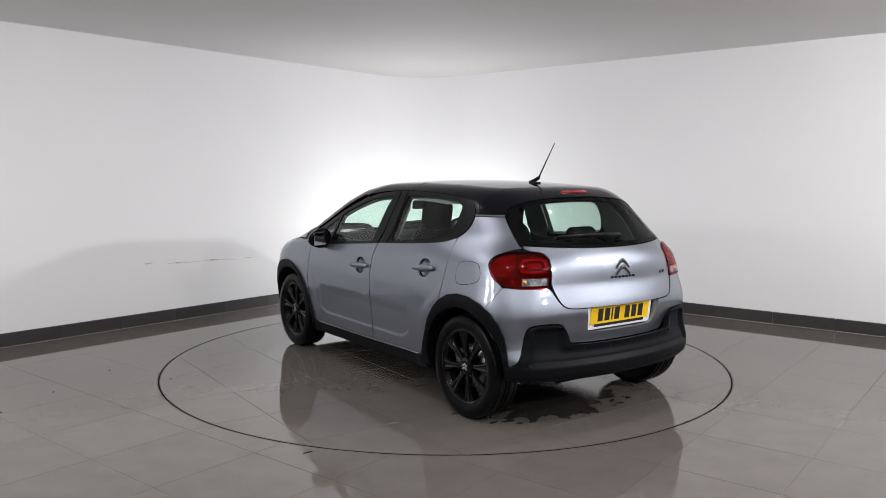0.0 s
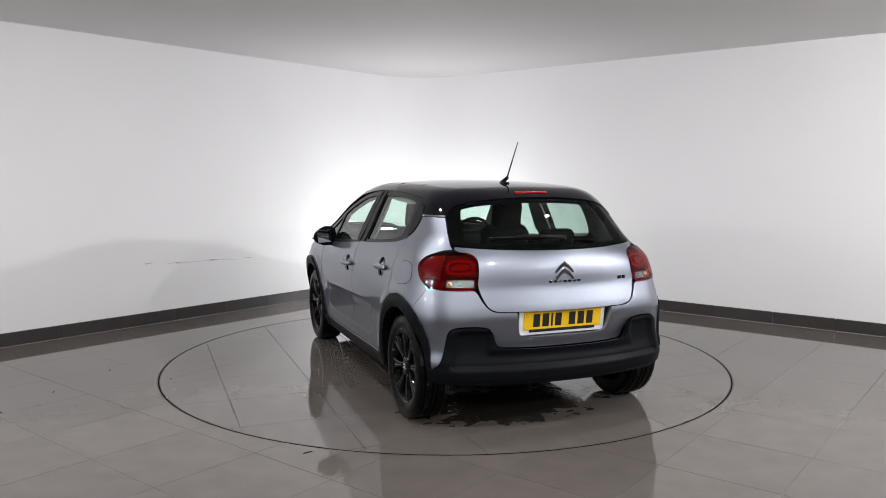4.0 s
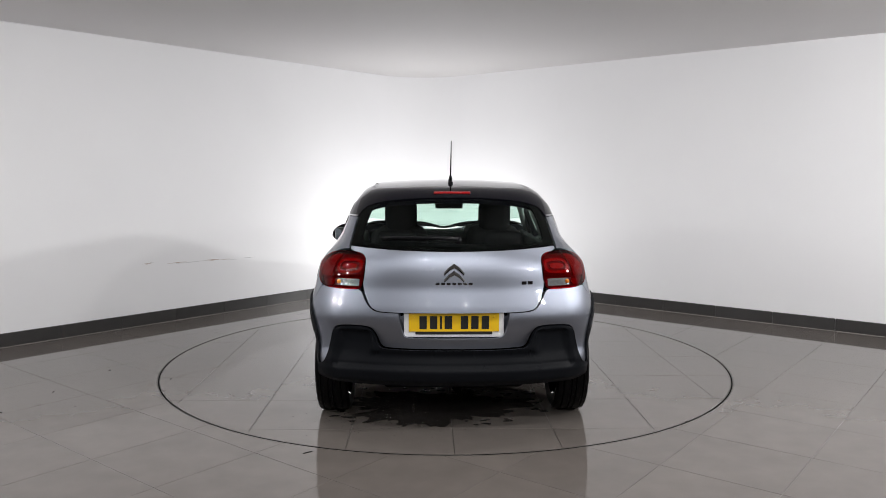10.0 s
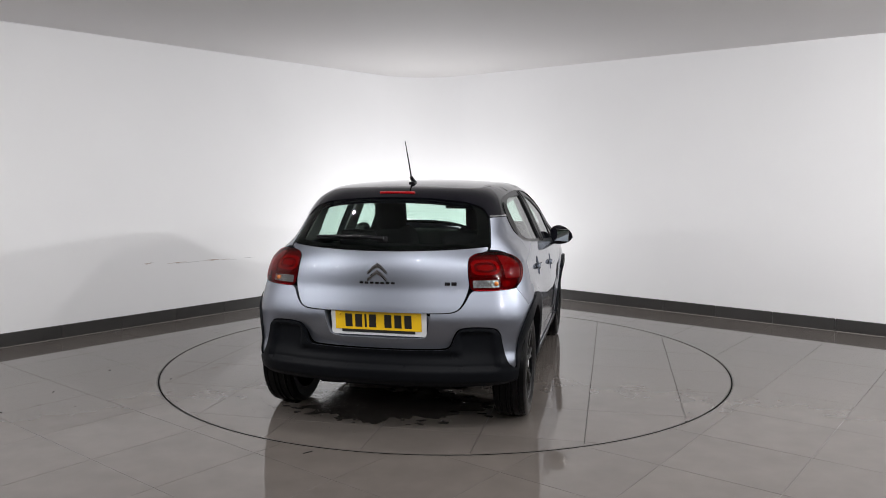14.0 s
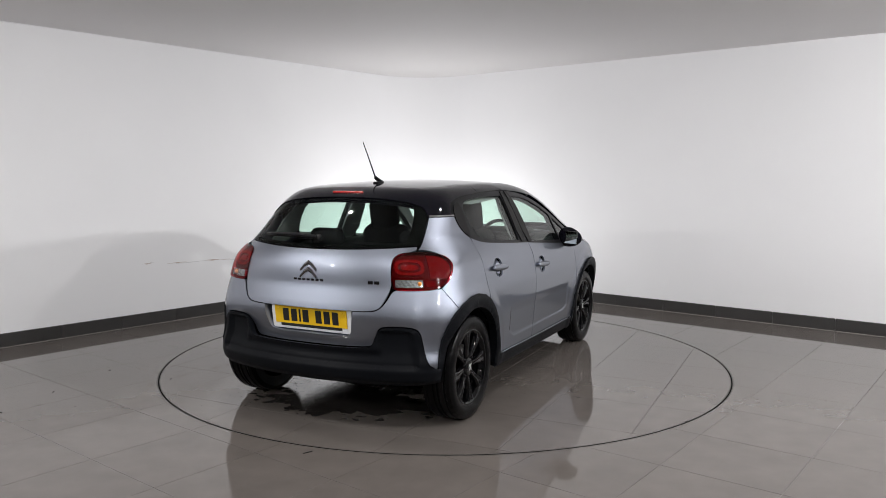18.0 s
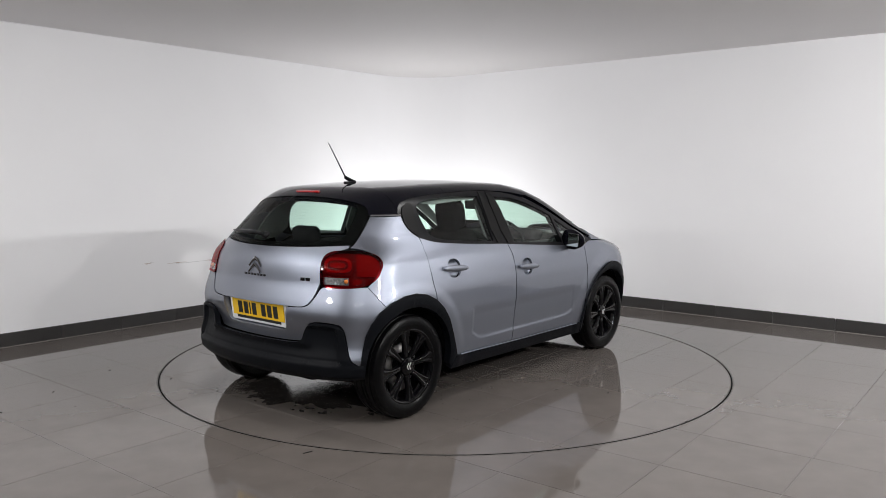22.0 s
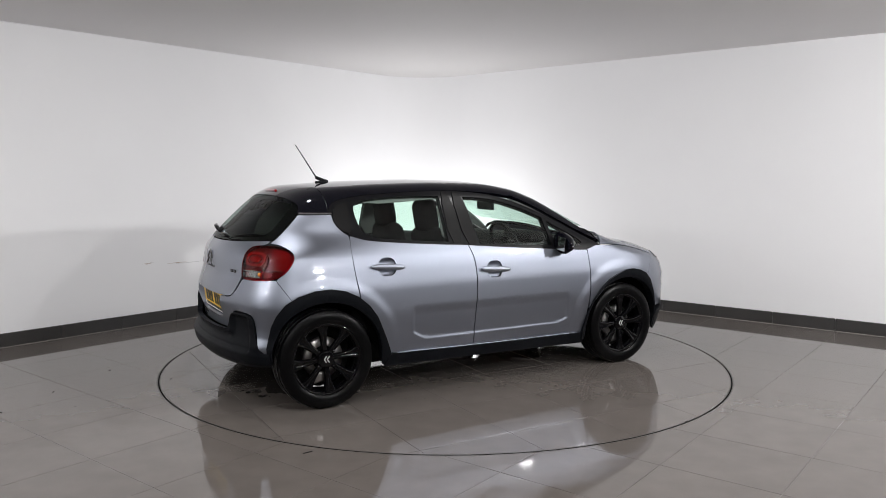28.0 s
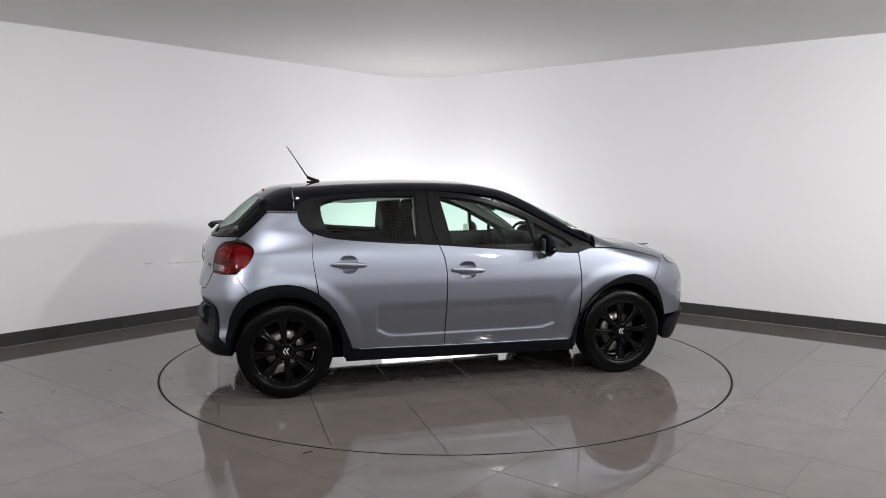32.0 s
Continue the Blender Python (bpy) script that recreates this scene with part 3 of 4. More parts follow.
CLEAR_U, CLEAR_V = (0.560, 0.706), (0.868, 0.911)
clear_out = [(u, v) for u, v in ((CLEAR_U[0], CLEAR_V[0]), (CLEAR_U[0], CLEAR_V[1]), (CLEAR_U[1], CLEAR_V[1]), (CLEAR_U[1], CLEAR_V[0])) for _ in (0, 1)]
housings = panel("tail_lamp", tail_map, lamp_out, DARK, car, "dark red tail lamp with clear lower section", off=-0.034, thick=0.002, cell=0.04, both=True)
cu, cv = 0.640, 0.984
rest = [(0.553, 0.932), (0.553, 0.932), (0.560, 1.0), (0.60, 1.036), (0.70, 1.034), (0.735, 1.0), (0.735, 0.955), (0.715, 0.922), (0.715, 0.922)]
pieces = (
    ("lamp_rim", lamp_out, BLACK, dict(holes=[shrunk(lamp_out, 0.988, 0.982)], off=0.003, thick=0.030)),
    ("lens", shrunk(lamp_out, 0.990, 0.984), RED, dict(holes=[clear_out], off=0.0075, thick=0.004)),
    ("reversing_lens", clear_out, CLEAR, dict(off=0.0077, thick=0.003)),
    ("reflector", shrunk(lamp_out, 0.975, 0.97), REDBACK, dict(holes=[clear_out], off=-0.020, thick=0.002)),
    ("lamp_bowl", rest, REDBACK, dict(off=-0.010, thick=0.010)),
    ("light_guide", oval(cu, cv, 0.081, 0.044, 28, 3.2), REDRING, dict(holes=[oval(cu, cv, 0.062, 0.029, 28, 3.0)], off=-0.003, thick=0.010)),
    ("light_guide", oval(cu, cv, 0.046, 0.017, 24, 2.6), REDRING, dict(off=-0.004, thick=0.010)),
    ("side_reflector", [(0.748, 0.920), (0.748, 0.920), (0.748, 1.052), (0.748, 1.052), (0.835, 1.045), (0.878, 1.01), (0.886, 0.96), (0.868, 0.915), (0.868, 0.915)], REDSIDE, dict(off=-0.009, thick=0.010)),
    ("side_reflector", [(0.720, 0.870), (0.720, 0.905), (0.78, 0.905), (0.77, 0.872)], REDSIDE, dict(off=-0.010, thick=0.008)),
    ("reversing_reflector", clear_out, PALE, dict(off=-0.014, thick=0.003, cell=0.010, cut=1, lift=lambda u, v, p: 0.0016 * np.sin(u * 260) * np.sin(v * 200))),
)
for nm, outline, mat, more in pieces:
    for o, h in zip(panel(nm, tail_map, outline, mat, None, both=True, **{"cell": 0.025, **more}), housings):
        o.parent = h
        if "lens" in nm:
            o.visible_shadow = False
            o["label"] = "deep red lens" if nm == "lens" else "clear lower lens"
for i in (0, 1):
    bm = bmesh.new()
    c = tail_map(np.array([0.684]), np.array([0.889]))[0]
    bmesh.ops.create_uvsphere(bm, u_segments=12, v_segments=8, radius=0.013, matrix=Matrix.Translation(((1, -1)[i] * c[0], c[1] + 0.010, c[2])))
    part("bulb", bm, AMBER, housings[i], "amber bulb", True)

# rear window with its dark border, wiper, spoiler
half_glass = [T(0.35, -1.72, 1.084), T(0.618, -1.535, 1.102), T(0.618, -1.535, 1.102), T(0.608, -1.455, 1.175), T(0.597, -1.375, 1.262), T(0.597, -1.375, 1.262), T(0.575, -1.34, 1.335), T(0.47, -1.36, 1.375), T(0.3, -1.38, 1.388)]
rear_glass = panel("rear_window", tail_map, [(0, 1.078)] + half_glass + [(0, 1.392)] + mirror_uv(half_glass), REARGLASS, car, "green-tinted rear window", thick=0.004)
rear_glass.visible_shadow = False
half_seen = [T(0.30, -1.70, 1.108), T(0.52, -1.58, 1.118), T(0.54, -1.54, 1.14), T(0.515, -1.43, 1.26), T(0.495, -1.37, 1.335), T(0.41, -1.38, 1.366), T(0.30, -1.39, 1.376)]
panel("window_border", tail_map, [(0, 1.078)] + half_glass + [(0, 1.392)] + mirror_uv(half_glass), material("black_print", (0.003, 0.003, 0.003), 0.9, spec=0.0), rear_glass, "black printed border", holes=[[(0, 1.104)] + half_seen + [(0, 1.380)] + mirror_uv(half_seen)], off=-0.006, thick=0.008, back=True)
for k in range(12):                           # printed heating lines
    v0 = 1.135 + 0.0185 * k
    w = 0.50 - 0.10 * step(v0, 1.10, 1.36)
    panel("heating_line", tail_map, [(T(x, -1.55, 0)[0], v0 + d - 0.012 * x * x) for x, d in ((-w, 0), (-w, 0), (0, 0), (w, 0), (w, 0), (w, 0.0003), (w, 0.0003), (0, 0.0003), (-w, 0.0003), (-w, 0.0003))], INK, rear_glass, off=-0.0045, thick=0.0005, cut=0, cell=0.1)
wipe = bmesh.new()
pts = tail_map(np.array([T(x, -1.6, 0)[0] for x in (0.02, -0.10, -0.22, -0.33, -0.40)]), np.array([1.112, 1.124, 1.128, 1.130, 1.128]))
pts = pts + skin_normal(pts) * np.array([0.05, 0.045, 0.035, 0.030, 0.028])[:, None]
tube(wipe, [tuple(p) for p in pts], 0.013, 8, 0.007)
wiper = part("rear_wiper", wipe, TRIM, car, "black rear wiper", True)
hub = bmesh.new()
box(hub, (0.04, 0.045, 0.03), Matrix.Translation(Vector(pts[0]) + Vector((0.0, 0.02, -0.006))) @ pose(0, 0, 0, 40), 0.012)
part("wiper_pivot", hub, TRIM, wiper, "", True)
blade = bmesh.new()
bp = pts - skin_normal(pts) * 0.018
tube(blade, [tuple(p) for p in bp[1:]], 0.006, 6)
part("wiper_blade", blade, RUBBER, wiper, "", True)

rail = [(-1.178, 1.266), (-1.178, 1.266), (-1.152, 1.33), (-1.05, 1.368), (-0.87, 1.392), (-0.46, 1.412), (-0.165, 1.410), (0.14, 1.378), (0.30, 1.335)]
right_rail = [G(0.62, y, z) for y, z in rail]
roof = panel("roof", girth_map, right_rail + [G(0.56, 0.36, 1.36), G(0.3, 0.34, 1.44), (0.34, 0), G(-0.3, 0.34, 1.44), G(-0.56, 0.36, 1.36)] + [(u, -v) for u, v in reversed(right_rail)] + [(-1.20, 0)], BLACK, car, "gloss black roof", thick=0.03, back=True)
half_spoil = [G(0.655, -1.184, 1.266), G(0.655, -1.184, 1.266), G(0.60, -1.372, 1.268), G(0.60, -1.372, 1.268), G(0.585, -1.345, 1.34), G(0.5, -1.375, 1.385), G(0.3, -1.40, 1.40)]
spoiler = panel("roof_spoiler", girth_map, [(-1.206, 0)] + half_spoil + [(-1.412, 0)] + [(u, -v) for u, v in reversed(half_spoil)], BLACK, car, "gloss black roof spoiler", thick=0.045, back=True, off=0.004)
bm = bmesh.new()
p0 = tail_map(np.array([0.0]), np.array([1.402]))[0]
box(bm, (0.232, 0.018, 0.032), Matrix.Translation((0, p0[1] + 0.007, 1.402)) @ pose(0, 0, 0, 25), 0.006)
brake = part("brake_light", bm, material("red_brake_lens", (0.30, 0.004, 0.006), 0.15, coat=1.0, vary=0.3, scale=90), spoiler, "red high-level brake light strip", True)
chrome_strip = panel("chrome_strip", tail_map, [T(0.605, -1.372, 1.260), T(0.605, -1.372, 1.260), T(0.605, -1.372, 1.269), T(0.605, -1.372, 1.269), T(0.66, -1.16, 1.268), T(0.66, -1.16, 1.268), T(0.66, -1.16, 1.259), T(0.66, -1.16, 1.259)], CHROME, car, "bright chrome strip", off=0.005, thick=0.01, cut=1, both=True)

headliner = panel("headliner", girth_map, [G(0.63, -1.34, 1.29), G(0.63, 0.1, 1.385), G(0.5, 0.33, 1.38), (0.33, 0), G(-0.5, 0.33, 1.38), G(-0.63, 0.1, 1.385), G(-0.63, -1.34, 1.29), (-1.36, 0)], GREYTRIM, car, "grey headliner", off=-0.032, thick=0.006, back=True)

# aerial
bm = bmesh.new()
tube(bm, [(0, -0.93, 1.468), (0, -0.965, 1.480), (0, -1.005, 1.497), (0, -1.02, 1.505)], 0.016, 12, 0.011)
aerial = part("roof_aerial", bm, TRIM, car, "black roof aerial", True)
bm = bmesh.new()
box(bm, (0.034, 0.10, 0.018), pose(0, -0.975, 1.466), 0.008)
part("aerial_base", bm, TRIM, aerial, "", True)
bm = bmesh.new()
tube(bm, [(0, -1.015, 1.50), (0, -1.09, 1.615), (0, -1.172, 1.738)], 0.0055, 8, 0.0028)
part("aerial_rod", bm, TRIM, aerial, "", True)

# badges as plain shapes
def on_tail(x, z):
    p = tail_map(np.array([T(x, rear_of(z) + 0.2 * abs(x) ** 2.2, 0)[0]]), np.array([z]))
    return Vector(p[0]), Vector(skin_normal(p)[0])


def chevron(w, h, t, ridge):
    """A pointed arch of two arms, with a ridge along the middle of each."""
    bm = bmesh.new()
    out = [bm.verts.new(c) for c in ((-w, 0, -h), (-w * 0.45, 0, -h * 0.30), (0, 0, 0.004), (w * 0.45, 0, -h * 0.30), (w, 0, -h))]
    inn = [bm.verts.new(c) for c in ((-w * 0.93, 0, -h - t * 0.75), (-w * 0.42, 0, -h * 0.30 - t * 1.0), (0, 0, -t * 1.1), (w * 0.42, 0, -h * 0.30 - t * 1.0), (w * 0.93, 0, -h - t * 0.75))]
    top = [bm.verts.new((a.co + b.co) / 2 + Vector((0, -ridge, 0))) for a, b in zip(out, inn)]
    for k in range(4):
        bm.faces.new((out[k], out[k + 1], top[k + 1], top[k]))
        bm.faces.new((top[k], top[k + 1], inn[k + 1], inn[k]))
        bm.faces.new((inn[k], inn[k + 1], out[k + 1], out[k]))
    for k in (0, 4):
        bm.faces.new((out[k], top[k], inn[k]))
    bmesh.ops.recalc_face_normals(bm, faces=bm.faces)
    return bm


for z in (1.006, 0.966):
    p, n = on_tail(0.0, z - 0.03)
    bm = chevron(0.060, 0.050, 0.021, 0.007)
    bmesh.ops.transform(bm, matrix=Matrix.Translation((0, p.y - 0.003, z)) @ pose(0, 0, 0, -4), verts=bm.verts)
    part("badge", bm, BADGE, tailgate, "chrome chevron badge")
for i in range(7):
    p, n = on_tail(-0.096 + 0.032 * i, 0.893)
    bm = bmesh.new()
    box(bm, (0.022, 0.005, 0.013), Matrix.Translation(p + n * 0.002), 0.003)
    part("badge_bar", bm, DCHROME, tailgate, "", True)
for i in range(2):
    p, n = on_tail(0.418 + 0.040 * i, 0.892)
    bm = bmesh.new()
    box(bm, (0.030, 0.005, 0.020), Matrix.Translation(p + n * 0.002) @ pose(0, 0, 0, 0, 0, 16), 0.003)
    part("badge_bar", bm, DCHROME, tailgate, "", True)

# window frames, panes, pillars
frame_out = [(0.99, 0.945), (0.99, 0.945), (0.80, 0.947), (0.17, 0.994), (-0.205, 1.026), (-0.5, 1.044), (-0.825, 1.070), (-0.97, 1.087), (-1.06, 1.116), (-1.10, 1.133), (-1.155, 1.19), (-1.188, 1.264), (-1.188, 1.264), (-1.175, 1.34), (-1.05, 1.372), (-0.87, 1.394), (-0.46, 1.410), (-0.165, 1.408), (0.14, 1.376), (0.41, 1.287), (0.69, 1.149), (1.04, 0.975), (1.04, 0.975)]
rear_pane = [(-0.335, 1.054), (-0.335, 1.054), (-0.335, 1.372), (-0.335, 1.372), (-0.6, 1.376), (-0.86, 1.362), (-0.985, 1.335), (-1.01, 1.29), (-0.985, 1.17), (-0.94, 1.112), (-0.8, 1.088), (-0.5, 1.064)]
front_pane = [(-0.082, 1.030), (-0.082, 1.030), (-0.142, 1.365), (-0.142, 1.365), (0.10, 1.352), (0.38, 1.263), (0.520, 1.200), (0.520, 1.200), (0.565, 0.990), (0.565, 0.990), (0.17, 1.015)]
corner_pane = [(0.595, 0.985), (0.556, 1.175), (0.556, 1.175), (0.84, 1.030), (0.86, 0.975)]
frames = panel("window_frame", side_map, frame_out, TRIM, car, "black window surround", holes=[rear_pane, front_pane, corner_pane], off=-0.003, thick=0.045, back=True, both=True, cell=0.03)
for nm, loop in (("rear_side_window", rear_pane), ("front_side_window", front_pane), ("corner_window", corner_pane)):
    c = (sum(u for u, v in loop) / len(loop), sum(v for u, v in loop) / len(loop))
    for o in panel(nm, side_map, [(c[0] + (u - c[0]) * 1.03, c[1] + (v - c[1]) * 1.04) for u, v in loop], GLASS, car, off=-0.010, thick=0.004, both=True):
        o.visible_shadow = False
PILLAR = material("pillar_film", (0.0065, 0.0063, 0.0065), 0.42, vary=0.05, scale=30, spec=0.12)
for loop in ([(-0.325, 1.040), (-0.325, 1.400), (-0.252, 1.402), (-0.213, 1.032)], [(-0.240, 1.402), (-0.150, 1.396), (-0.090, 1.020), (-0.202, 1.030)]):
    panel("pillar_trim", side_map, loop, PILLAR, car, "matt black pillar trim", off=0.004, thick=0.005, cut=1, both=True)
panel("pillar_trim", side_map, [(-1.045, 1.125), (-1.10, 1.142), (-1.150, 1.20), (-1.155, 1.262), (-1.125, 1.325), (-1.03, 1.352), (-1.045, 1.25)], PILLAR, car, "matt black pillar trim", off=0.004, thick=0.005, cut=2, both=True)

# windscreen, bonnet, nose
windscreen = panel("windscreen", girth_map, [(0.35, 0), G(0.5, 0.36, 1.40), G(0.585, 0.55, 1.28), G(0.66, 1.0, 1.03), (1.14, 0.42), (1.245, 0.24), (1.262, 0.0), (1.245, -0.24), (1.14, -0.42), G(-0.66, 1.0, 1.03), G(-0.585, 0.55, 1.28), G(-0.5, 0.36, 1.40)], GLASS, car, thick=0.004)
windscreen.visible_shadow = False
panel("screen_pillar", girth_map, [G(0.56, 0.34, 1.37), G(0.505, 0.36, 1.40), G(0.59, 0.55, 1.28), G(0.645, 0.98, 1.03), G(0.72, 1.05, 0.985), G(0.70, 0.69, 1.155), G(0.63, 0.41, 1.293), G(0.60, 0.28, 1.34)], BLACK, car, "gloss black windscreen pillar", thick=0.03, back=True, both=True, cut=1)
bonnet_edge = [G(side_map(np.array([y]), np.array([z]))[0][0], y, z) for y, z in ((1.04, 0.982), (1.04, 0.982), (1.20, 0.975), (1.40, 0.942), (1.62, 0.880), (1.62, 0.880))]
bonnet_half = [(1.262, 0.26), (1.175, 0.50)] + bonnet_edge + [G(0.55, 1.80, 0.86), G(0.3, 1.95, 0.84)]
bonnet = panel("bonnet", girth_map, [(1.27, 0)] + bonnet_half + [(2.0, 0)] + [(u, -v) for u, v in reversed(bonnet_half)], PAINT, car)
panel("scuttle", girth_map, [(1.245, 0), (1.225, 0.24), (1.12, 0.42), G(0.64, 1.0, 1.03), G(0.76, 1.0, 0.97), (1.19, 0.50), (1.275, 0.26), (1.30, 0), (1.275, -0.26), (1.19, -0.50), G(-0.76, 1.0, 0.97), G(-0.64, 1.0, 1.03), (1.12, -0.42), (1.225, -0.24)], TRIM, car, "black scuttle panel", off=-0.006)
NOSE_Y = 1.15


def nose_map(u, v):
    o = np.stack([np.zeros_like(u), np.full_like(u, NOSE_Y), v], 1)
    return meet(o, np.stack([np.sin(u / TAIL), np.cos(u / TAIL), np.zeros_like(u)], 1), 1.6)


def N(x, y, z):
    return (math.atan2(x, y - NOSE_Y) * TAIL, z)


wing_edge = [N(side_map(np.array([y]), np.array([z]))[0][0], y, z) for y, z in ((1.627, 0.873), (1.627, 0.873), (1.572, 0.79), (1.508, 0.674), (1.508, 0.674), (1.60, 0.56), (1.64, 0.435), (1.64, 0.435))]
half_nose = [N(0.30, 2.02, 0.822), N(0.52, 1.90, 0.832)] + wing_edge
nose = panel("front_bumper", nose_map, half_nose + [(0, 0.435)] + mirror_uv(half_nose) + [(0, 0.81)], PAINT, car)
half_chin = [N(0.84, 1.685, 0.430), N(0.83, 1.665, 0.23), N(0.6, 1.9, 0.215)]
panel("lower_front_bumper", nose_map, half_chin + [(0, 0.21)] + mirror_uv(half_chin) + [(0, 0.430)], CLAD, car, "black plastic lower bumper", off=0.012, thick=0.03)
panel("headlamp", nose_map, [N(0.46, 1.93, 0.835), N(0.60, 1.80, 0.862), N(0.665, 1.69, 0.888), N(0.665, 1.69, 0.888), N(0.71, 1.665, 0.845), N(0.64, 1.75, 0.818), N(0.50, 1.91, 0.805)], material("headlamp_glass", (0.16, 0.17, 0.18), 0.08, coat=1.0, metal=0.5, vary=0.3, scale=60), car, "slim clear headlamp", off=0.006, both=True)
panel("headlamp", nose_map, [N(0.55, 1.93, 0.70), N(0.72, 1.78, 0.70), N(0.74, 1.76, 0.60), N(0.56, 1.93, 0.58)], material("lower_headlamp_glass", (0.12, 0.125, 0.135), 0.08, coat=1.0, metal=0.5, vary=0.3, scale=60), car, "lower clear headlamp", off=0.001, both=True)

# wheel arch cladding, sills, floor pan
def arch_ring(yc, outer, t0, t1, r=0.390):
    inner = [(yc + r * math.cos(a), 0.318 + r * math.sin(a)) for a in (radians(t1 + (t0 - t1) * i / 14) for i in range(15))]
    return outer + inner


def arch_lift(yc):
    return lambda u, v, p: 0.009 * np.clip((np.hypot(p[:, 1] - yc, p[:, 2] - 0.318) - 0.390) / 0.02, 0, 1) ** 0.5


rear_outer = [(-1.672, 0.310), (-1.672, 0.310), (-1.690, 0.40), (-1.690, 0.45), (-1.641, 0.608), (-1.508, 0.742), (-1.296, 0.800), (-1.100, 0.763), (-0.948, 0.634), (-0.862, 0.442), (-0.82, 0.330), (-0.82, 0.330), (-0.855, 0.262), (-0.855, 0.262)]
front_outer = [(0.855, 0.225), (0.855, 0.225), (0.836, 0.30), (0.908, 0.508), (1.046, 0.680), (1.233, 0.764), (1.373, 0.776), (1.518, 0.715), (1.606, 0.556), (1.66, 0.40), (1.67, 0.24), (1.67, 0.24)]
to_tail = lambda pts: [T(0.84, y, z) for y, z in pts]
panel("arch_cladding", tail_map, to_tail(arch_ring(-1.27, rear_outer, 181, -8)), CLAD, car, "black plastic wheel arch cladding", off=0.004, lift=arch_lift(-1.27), thick=0.05, cut=1, cell=0.03, both=True)
panel("arch_cladding", side_map, arch_ring(1.27, front_outer[::-1], -8, 188)[::-1], CLAD, car, "black plastic wheel arch cladding", off=0.010, lift=arch_lift(1.27), thick=0.05, cut=1, cell=0.03, both=True)
panel("sill", side_map, [(-0.86, 0.235), (-0.86, 0.235), (-0.82, 0.326), (-0.77, 0.318), (-0.155, 0.303), (0.84, 0.292), (0.84, 0.292), (0.87, 0.21), (0.87, 0.21)], CLAD, car, "black plastic sill", off=0.012, thick=0.05, both=True)
# thin silver tube draws the bright line of light along the sill's upper edge
for s in (1, -1):
    ys = np.linspace(-0.77, 0.83, 16)
    edge = side_map(ys, np.interp(ys, (-0.77, -0.155, 0.83), (0.317, 0.306, 0.296)))
    bm = bmesh.new()
    tube(bm, [(s * (p[0] + 0.008), p[1], p[2]) for p in edge], 0.0045, 8)
    part("sill_edge", bm, PAINT, car, "", True)
for yc in (-1.27, 1.27):
    for s in (1, -1):
        bm = bmesh.new()
        n = 20
        rows = []
        for x, r in ((0.80, 0.402), (0.42, 0.402), (0.42, 0.02)):
            rows.append([bm.verts.new((s * x, yc + r * math.cos(radians(8 + 164 * i / n)), 0.318 + r * math.sin(radians(8 + 164 * i / n)))) for i in range(n + 1)])
        for a, b in zip(rows, rows[1:]):
            for i in range(n):
                bm.faces.new((a[i], a[i + 1], b[i + 1], b[i]))
        part("wheel_arch_liner", bm, DARK, car, "", True)
bm = bmesh.new()
box(bm, (1.36, 2.10, 0.16), pose(0, -0.02, 0.30), 0.03)
box(bm, (0.84, 3.52, 0.15), pose(0, 0.06, 0.32), 0.03)
part("floor_pan", bm, DARK, car)

# wheels
def tyre_notch(k, j):
    return 0.003 if (k in (4, 5, 11, 12)) and j % 3 == 0 else 0.0


TYRE = [(0.231, 0.088), (0.250, 0.100), (0.275, 0.1025), (0.300, 0.096), (0.312, 0.088), (0.317, 0.066), (0.310, 0.062), (0.310, 0.056), (0.318, 0.052), (0.318, 0.022), (0.310, 0.018), (0.310, 0.010), (0.3185, 0.006), (0.3185, -0.006), (0.310, -0.010), (0.310, -0.018), (0.318, -0.022), (0.318, -0.052), (0.310, -0.056), (0.317, -0.066), (0.312, -0.088), (0.285, -0.1025), (0.226, -0.088)]
wheel = new("wheel")
wheel.parent = car
wheel["label"] = "gloss black alloy wheel with eight spokes"
TYRE = [(r + 0.0075 if r > 0.28 else r, x) for r, x in TYRE]
tyre = part("tyre", lathe(TYRE, 120, notch=tyre_notch), RUBBER, wheel, "black road tyre", True)
smooth_by_angle(tyre, 35)
rim = part("rim", lathe([(0.228, -0.09), (0.204, -0.07), (0.202, 0.03), (0.214, 0.075), (0.225, 0.088), (0.236, 0.092), (0.239, 0.086), (0.232, 0.078)], 72), RIM, wheel, "", True)
for i in range(8):
    bm = bmesh.new()
    secs = []
    for r, w, x, d, cut in ((0.040, 0.026, 0.066, 0.030, 0.0), (0.075, 0.021, 0.074, 0.028, 0.002), (0.11, 0.021, 0.079, 0.026, 0.005), (0.15, 0.026, 0.083, 0.024, 0.008), (0.190, 0.036, 0.085, 0.022, 0.010), (0.212, 0.046, 0.086, 0.020, 0.008), (0.228, 0.056, 0.084, 0.016, 0.002)):
        secs.append([bm.verts.new((x - d * abs(a) ** 5 - cut * math.exp(-(a / 0.28) ** 2), w * a, r)) for a in (-1, -0.94, -0.8, -0.62, -0.4, -0.22, 0, 0.22, 0.4, 0.62, 0.8, 0.94, 1)])
    for a, b in zip(secs, secs[1:]):
        for j in range(12):
            bm.faces.new((a[j], a[j + 1], b[j + 1], b[j]))
    bmesh.ops.recalc_face_normals(bm, faces=bm.faces)
    bmesh.ops.rotate(bm, cent=(0, 0, 0), matrix=Matrix.Rotation(radians(45 * i + 8), 3, "X"), verts=bm.verts)
    part("spoke", bm, RIM, wheel, "", True)
